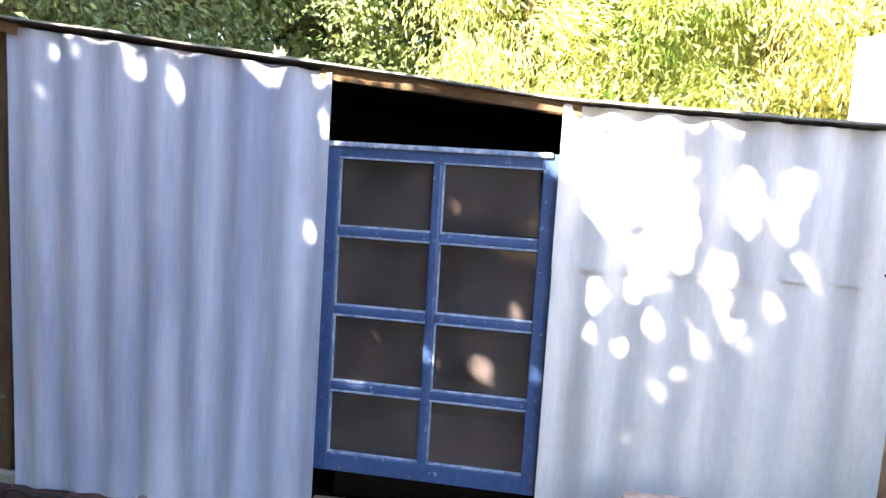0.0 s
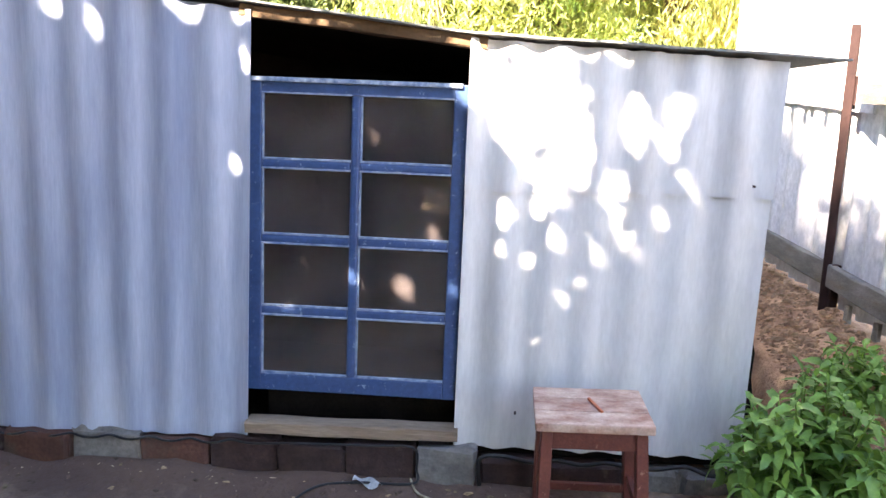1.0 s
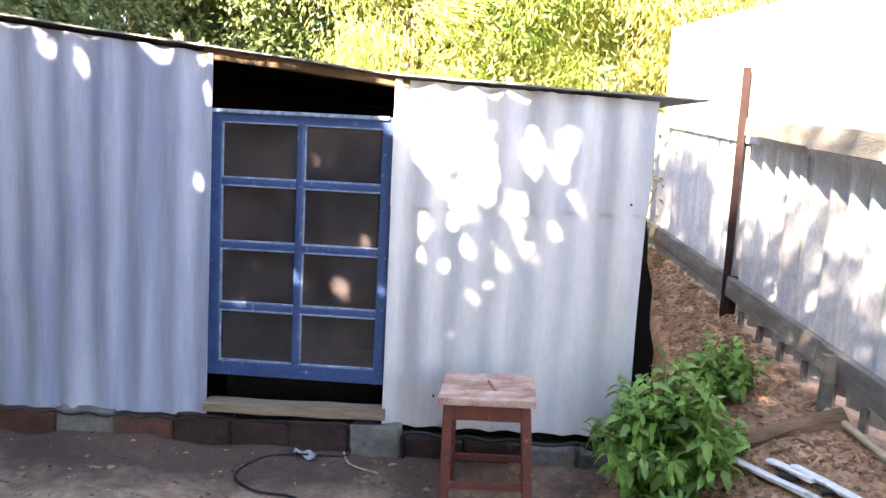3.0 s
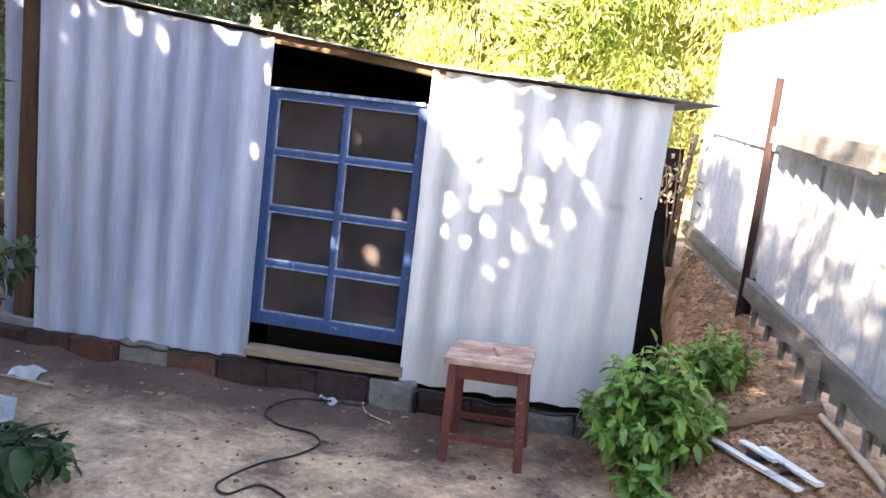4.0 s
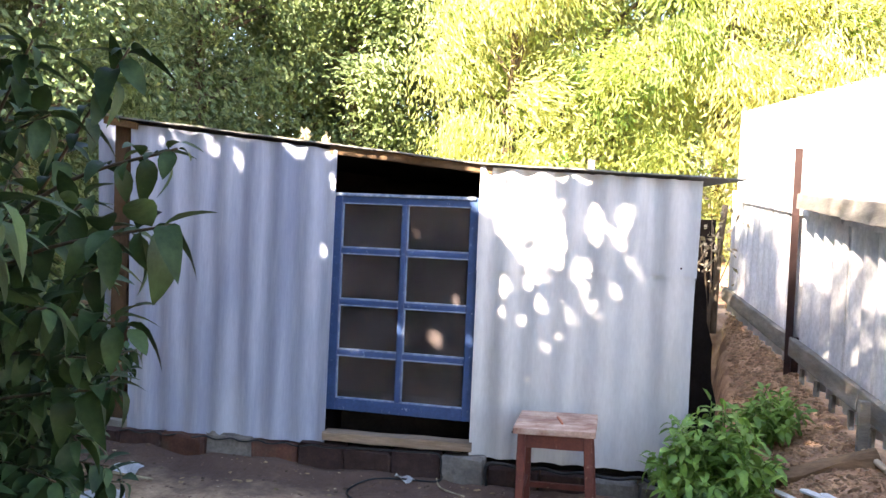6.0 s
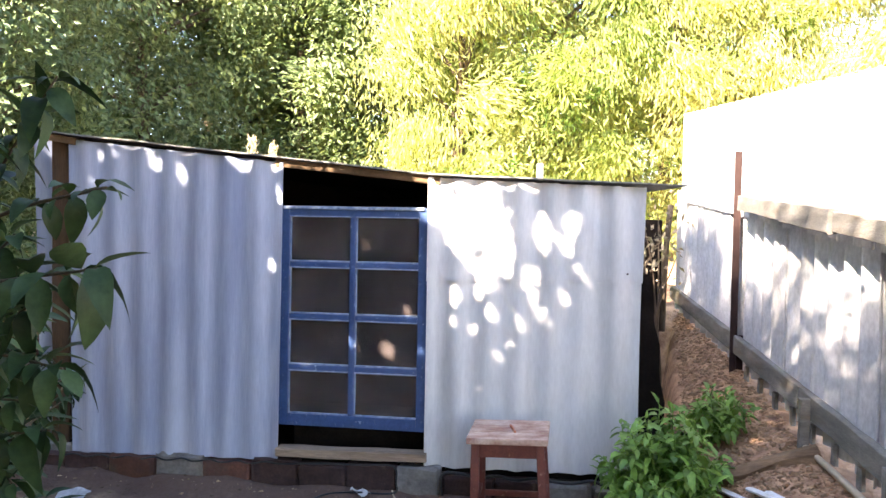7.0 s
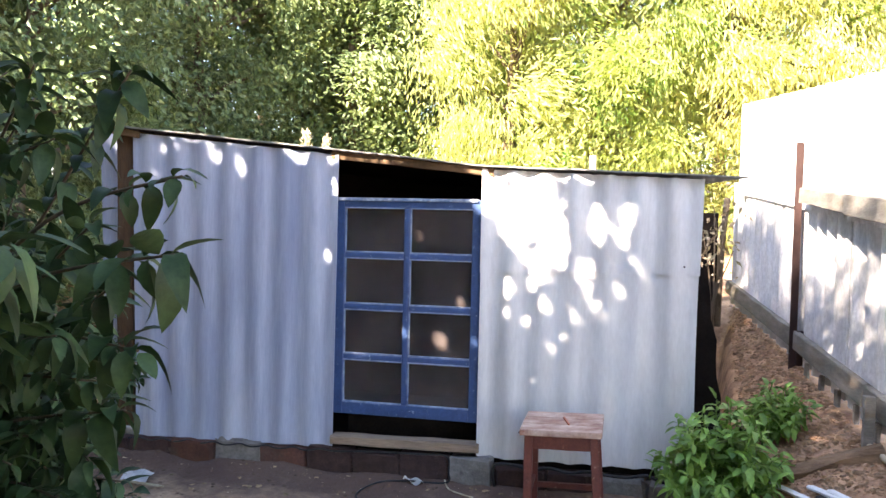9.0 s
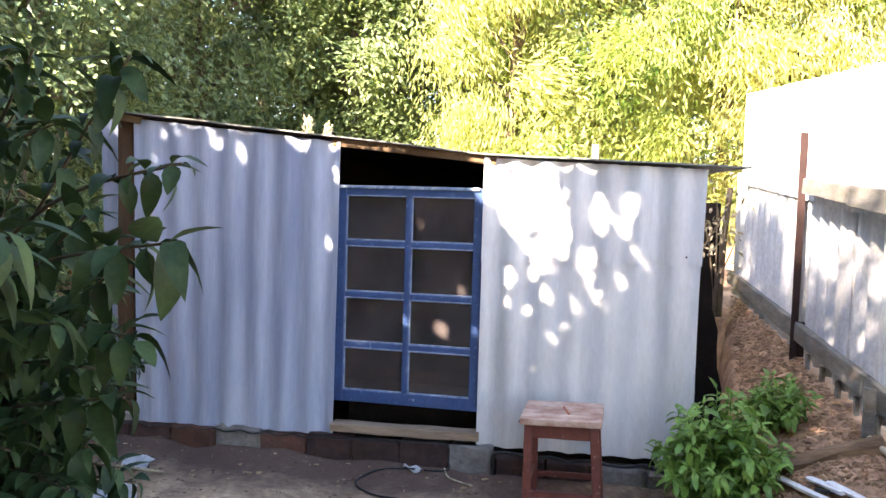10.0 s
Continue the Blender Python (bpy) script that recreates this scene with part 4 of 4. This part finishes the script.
def scrap(name, at, w, h, yaw, tilt, label, category, material):
    bm = bmesh.new()
    n = 6
    m = Matrix.Translation(at) @ Euler((radians(tilt), radians(4), radians(yaw))).to_matrix().to_4x4()
    top = [[bm.verts.new(m @ Vector((w * (i / n - 0.5), h * (j / n - 0.5), 0.012 * math.sin(i * 1.1 + j * 0.7) + 0.02 * (i / n - 0.5) ** 2))) for i in range(n + 1)] for j in range(n + 1)]
    for j in range(n):
        for i in range(n):
            bm.faces.new((top[j][i], top[j][i + 1], top[j + 1][i + 1], top[j + 1][i]))
    bmesh.ops.solidify(bm, geom=bm.faces[:], thickness=0.004)
    return lone(name, bm, material, label, category)


scrap("paper_scrap", on_ground(-1.26, -0.39, 0.025), 0.13, 0.10, 10, 14, "crumpled white sheet of paper on the earth", "paper", WHITE_PLASTIC)
scrap("paper_scrap", on_ground(-1.07, -0.86, 0.05), 0.20, 0.17, 35, 14, "crumpled white sheet lying under the leaves", "paper", WHITE_PLASTIC)
scrap("plastic_wrapper", on_ground(0.09, -0.13, 0.014), 0.10, 0.04, -18, 6, "small white plastic wrapper beside the cable", "wrapper", WHITE_PLASTIC)
lone("twig", tube(bmesh.new(), curve([on_ground(0.24, -0.10, 0.006), on_ground(0.28, -0.17, 0.012), on_ground(0.40, -0.20, 0.006)], 4), 0.004, 5), LITTER, "pale bent twig on the earth", "twig")
lone("twig", tube(bmesh.new(), curve([on_ground(-1.62, -0.44, 0.010), on_ground(-1.30, -0.47, 0.030), on_ground(-1.08, -0.45, 0.012)], 4), 0.006, 5), LITTER, "pale straight twig lying by the paper", "twig")
lone("log", beam((1.69, -0.31, ground_z(1.69, -0.31) + 0.036), (2.12, -0.36, ground_z(2.12, -0.36) + 0.034), 0.085, 0.080, 0.020, 0.009, 12), TIMBER_LOG,
     "short split brown log laid across the bank as a step", "log")
lone("wooden_pole", tube(bmesh.new(), curve([(2.095, -0.24, ground_z(2.095, -0.24) + 0.016), (2.10, -0.4, ground_z(2.1, -0.4) + 0.03), (2.12, -0.9, ground_z(2.12, -0.9) + 0.03), (2.14, -1.4, ground_z(2.14, -1.4) + 0.015)], 4), 0.014, 8),
     surface("peeled_wood", (0.42, 0.32, 0.22), (0.55, 0.44, 0.32), 8, 0.6, 0.2, 60, (1, 0.3, 1)), "pale smooth wooden pole lying along the fence", "pole", smooth=True)
for a, b, lab in (((1.69, -0.32), (1.88, -0.92), "long white plastic strip lying on the bank"), ((1.80, -0.52), (1.865, -0.72), "short white plastic strip on the bank"),
                  ((1.85, -0.60), (1.94, -0.92), "bent white plastic strip on the bank")):
    lone("plastic_strip", beam(on_ground(*a, 0.03), on_ground(*b, 0.03), 0.034, 0.014, 0.004, 0.003), WHITE_PLASTIC, lab, "strip", group="white strips on the bank")
for a, b in (((1.815, -0.60), (1.85, -0.66)), ((1.865, -0.76), (1.91, -0.77))):
    lone("rubber_scrap", beam(on_ground(*a, 0.02), on_ground(*b, 0.02), 0.05, 0.016, 0.004, 0.003), RUBBER, "black rubber scrap between the white strips", "scrap")

# behind the shed
# shadow of the trench beside the shed, shaped as a near-black ragged sheet
side = bmesh.new()
outline = [(1.435, -0.08), (1.665, -0.08), (1.65, 0.12), (1.64, 0.25), (1.612, 0.36), (1.622, 0.47), (1.60, 0.58), (1.582, 0.66), (1.59, 0.78), (1.56, 0.90), (1.548, 1.02), (1.52, 1.16), (1.435, 1.20)]
front, rear = ([side.verts.new((x + 0.006 * math.sin(z * 40), y, z)) for x, z in outline] for y in (0.50, 0.53))
side.faces.new(front)
side.faces.new(rear[::-1])
for k in range(len(outline)):
    q = (k + 1) % len(outline)
    side.faces.new((front[k], rear[k], rear[q], front[q]))
lone("side_board", side, NEAR_BLACK, "near-black sheet standing for the shade between the shed and the bank", "board")
lone("back_board", box(bmesh.new(), 1.60, 1.86, 2.35, 2.39, 0.62, 1.50, 0.004), NEAR_BLACK, "dark old board standing behind the shed", "board")
lone("stake", tube(bmesh.new(), curve([(1.88, 2.40, 0.62), (1.89, 2.41, 1.1), (1.93, 2.42, 1.62)], 4), [0.03] * 5 + [0.024] * 4, 7), BARK, "rough bark-covered stake at the fence end", "stake", smooth=True)
lone("pale_post", beam((0.90, 2.40, 0.5), (0.90, 2.40, 1.94), 0.055, 0.055, up=(0, 1, 0)), TIMBER_GREY, "pale weathered post standing behind the roof", "post")


# dry plumes over the roof
def plume(x, y, z, label, seed):
    rng = np.random.RandomState(seed)
    t = thing("dry_grass", (x, y, ground_z(x, y)), label, "grass", "dry plumes behind the shed")
    bm = bmesh.new()
    tube(bm, curve([(x, y, ground_z(x, y) - 0.02), (x + 0.03, y, 1.2), (x, y, z)], 4), 0.006, 5)
    part("stalk", bm, LITTER, t)
    n = 150
    f = rng.uniform(0, 1, n)
    p = np.array([x, y, z - 0.22]) + np.stack([rng.normal(size=n) * 0.02 * (1.1 - f), rng.normal(size=n) * 0.03, f * 0.20], axis=1)
    d = rng.normal(size=(n, 3)) * 0.5 + np.array([0.2, 0, 1.0])
    part("plume", leaf_mesh("plume", p, d, rng.normal(size=(n, 3)), rng.uniform(0.03, 0.07, n), np.full(n, 0.012), PLUME), None, t)


PLUME = surface("dry_plume", (0.50, 0.45, 0.33), (0.66, 0.60, 0.46), 20, 0.9, 0, 60, rand=0.2, island=True, through_light=0.3)
plume(-1.54, 2.4, 2.14, "pale dry grass plume rising behind the roof", 1)
plume(-1.36, 2.4, 2.10, "pale dry grass plume rising behind the roof", 2)

# bricks heaped beyond the shed corner
heap = thing("brick_heap", (-2.75, 1.2, YARD), "low heap of old red bricks with a plank on top", "bricks")
rng2 = random.Random(8)
for row in range(7):
    for col in range(4):
        x, z = -3.15 + col * 0.262 + (0.13 if row % 2 else 0), YARD + 0.075 * row
        bm = box(bmesh.new(), x, x + 0.25, 1.05 + rng2.uniform(-0.02, 0.02), 1.30, z, z + 0.072, 0.006)
        part("brick", bm, BRICK, heap)
part("plank", beam((-3.2, 1.15, YARD + 0.545), (-1.95, 1.20, YARD + 0.55), 0.16, 0.03), TIMBER_SILL, heap, "grey plank on the bricks")

# small things
lone("nail_heads", (lambda bm: [box(bm, x - 0.004, x + 0.004, -0.070, -0.055, z - 0.004, z + 0.004, 0.002) for x, z in
     ((1.346, 1.196), (0.60, 0.36))] and bm)(bmesh.new()), RUST, "rusty nail heads in the slate sheets", "nails", "stuff")
lone("stick", beam(SM @ Vector((0.0, 0.05, 0.444)), SM @ Vector((0.03, -0.06, 0.444)), 0.008, 0.008, 0.001, 0.0005), surface("orange_paint", (0.42, 0.11, 0.05), (0.5, 0.15, 0.07), 20, 0.5), "thin orange stick lying on the stool seat", "stick")



# ---- litter and clods ----
def scatter(name, count, seed, inside, size, material, label, category, flat):
    """Many small irregular pieces lying on the ground."""
    rng = np.random.RandomState(seed)
    base = np.array([(-1, -1, 0), (1, -1, 0), (1, 1, 0), (-1, 1, 0), (-0.6, -0.6, 1), (0.6, -0.6, 1), (0.6, 0.6, 1), (-0.6, 0.6, 1)], float)
    face = np.array([(4, 5, 6, 7), (0, 1, 5, 4), (1, 2, 6, 5), (2, 3, 7, 6), (3, 0, 4, 7)])
    vs, fs = [], []
    while len(vs) < count:
        x, y = inside(rng)
        k = size * rng.uniform(0.35, 1.0) ** 2 * (1.8 if rng.rand() < 0.06 else 1)
        b = base * (k, k * (rng.uniform(0.3, 1.0) if flat > 0.2 else rng.uniform(0.10, 0.35)), k * flat) * rng.uniform(0.7, 1.3, (8, 3))
        a = rng.uniform(0, 6.283)
        c, n = math.cos(a), math.sin(a)
        b = np.stack([b[:, 0] * c - b[:, 1] * n, b[:, 0] * n + b[:, 1] * c, b[:, 2] + b[:, 0] * rng.uniform(-0.25, 0.25)], axis=1)
        fs.append(face + 8 * len(vs))
        vs.append(b + np.array([x, y, ground_z(x, y) - 0.002]))
    return lone(name, quads(name, np.concatenate(vs), np.concatenate(fs), material), None, label, category, "stuff")


def bank_place(rng):
    while True:
        x, y = rng.uniform(1.5, 2.12), rng.uniform(-1.6, 3.0)
        if not (y > 0.0 and x < 1.68 + 0.14 * max(0.0, y - 0.2)):
            return x, y


scatter("clods", 6500, 1, bank_place, 0.018, CLAY, "crumbly brown clods of soil on the bank", "soil", 0.6)
scatter("litter", 1900, 2, lambda r: (r.uniform(-1.6, 1.6), -0.1 - abs(r.normal() * 0.75 + 0.6)), 0.008, LITTER, "dry leaf litter and chips on the yard", "litter", 0.15)
scatter("pebbles", 500, 3, lambda r: (r.uniform(-1.6, 1.6), -0.09 - abs(r.normal()) * 0.45), 0.012, surface("dark_crumbs", (0.07, 0.045, 0.035), (0.17, 0.11, 0.08), 20, 0.95, 0.4, 80, rand=0.4, island=True), "small crumbs of earth along the plinth", "soil", 0.6)
scatter("straw", 2600, 4, lambda r: (r.uniform(-1.5, 1.5), -0.12 - abs(r.normal() * 0.7 + 0.8)), 0.011, surface("straw", (0.42, 0.32, 0.20), (0.66, 0.53, 0.36), 30, 0.9, 0, 60, rand=0.35, island=True), "pale straw and wood shavings on the yard", "litter", 0.10)
scatter("bank_straw", 1800, 7, bank_place, 0.012, LITTER, "dry straw and leaf bits on the bank", "litter", 0.12)

# dry branches tangled at the end of the fence
tangle = thing("brushwood", (1.78, 2.25, ground_z(1.78, 2.25)), "tangle of dry brown branches behind the shed corner", "branches")
rb = np.random.RandomState(21)
for k in range(16):
    a = Vector((1.78 + rb.normal() * 0.10, 2.25 + rb.normal() * 0.08, ground_z(1.78, 2.25)))
    b = Vector((1.76 + rb.normal() * 0.16, 2.22 + rb.normal() * 0.12, 1.15 + rb.uniform(-0.1, 0.45)))
    part("branch", tube(bmesh.new(), curve([a, a.lerp(b, 0.6) + Vector(rb.normal(size=3) * 0.08), b], 4), [0.010 - 0.0008 * i for i in range(9)], 5), BARK, tangle)
n = 110
p = np.array([1.78, 2.22, 1.30]) + rb.normal(size=(n, 3)) * np.array([0.12, 0.10, 0.16])
part("dry_leaves", leaf_mesh("dry_leaves", p, rb.normal(size=(n, 3)) + np.array([0, 0, -0.6]), rb.normal(size=(n, 3)), rb.uniform(0.04, 0.08, n), rb.uniform(0.02, 0.035, n), LITTER), None, tangle, "withered brown leaves")
scatter("fallen_leaves", 260, 6, lambda r: (r.uniform(-1.5, 1.5), -0.12 - abs(r.normal()) * 0.7), 0.020, surface("fallen_leaf", (0.18, 0.12, 0.07), (0.36, 0.26, 0.15), 30, 0.9, 0, 60, rand=0.4, island=True), "small brown fallen leaves on the yard", "litter", 0.21)
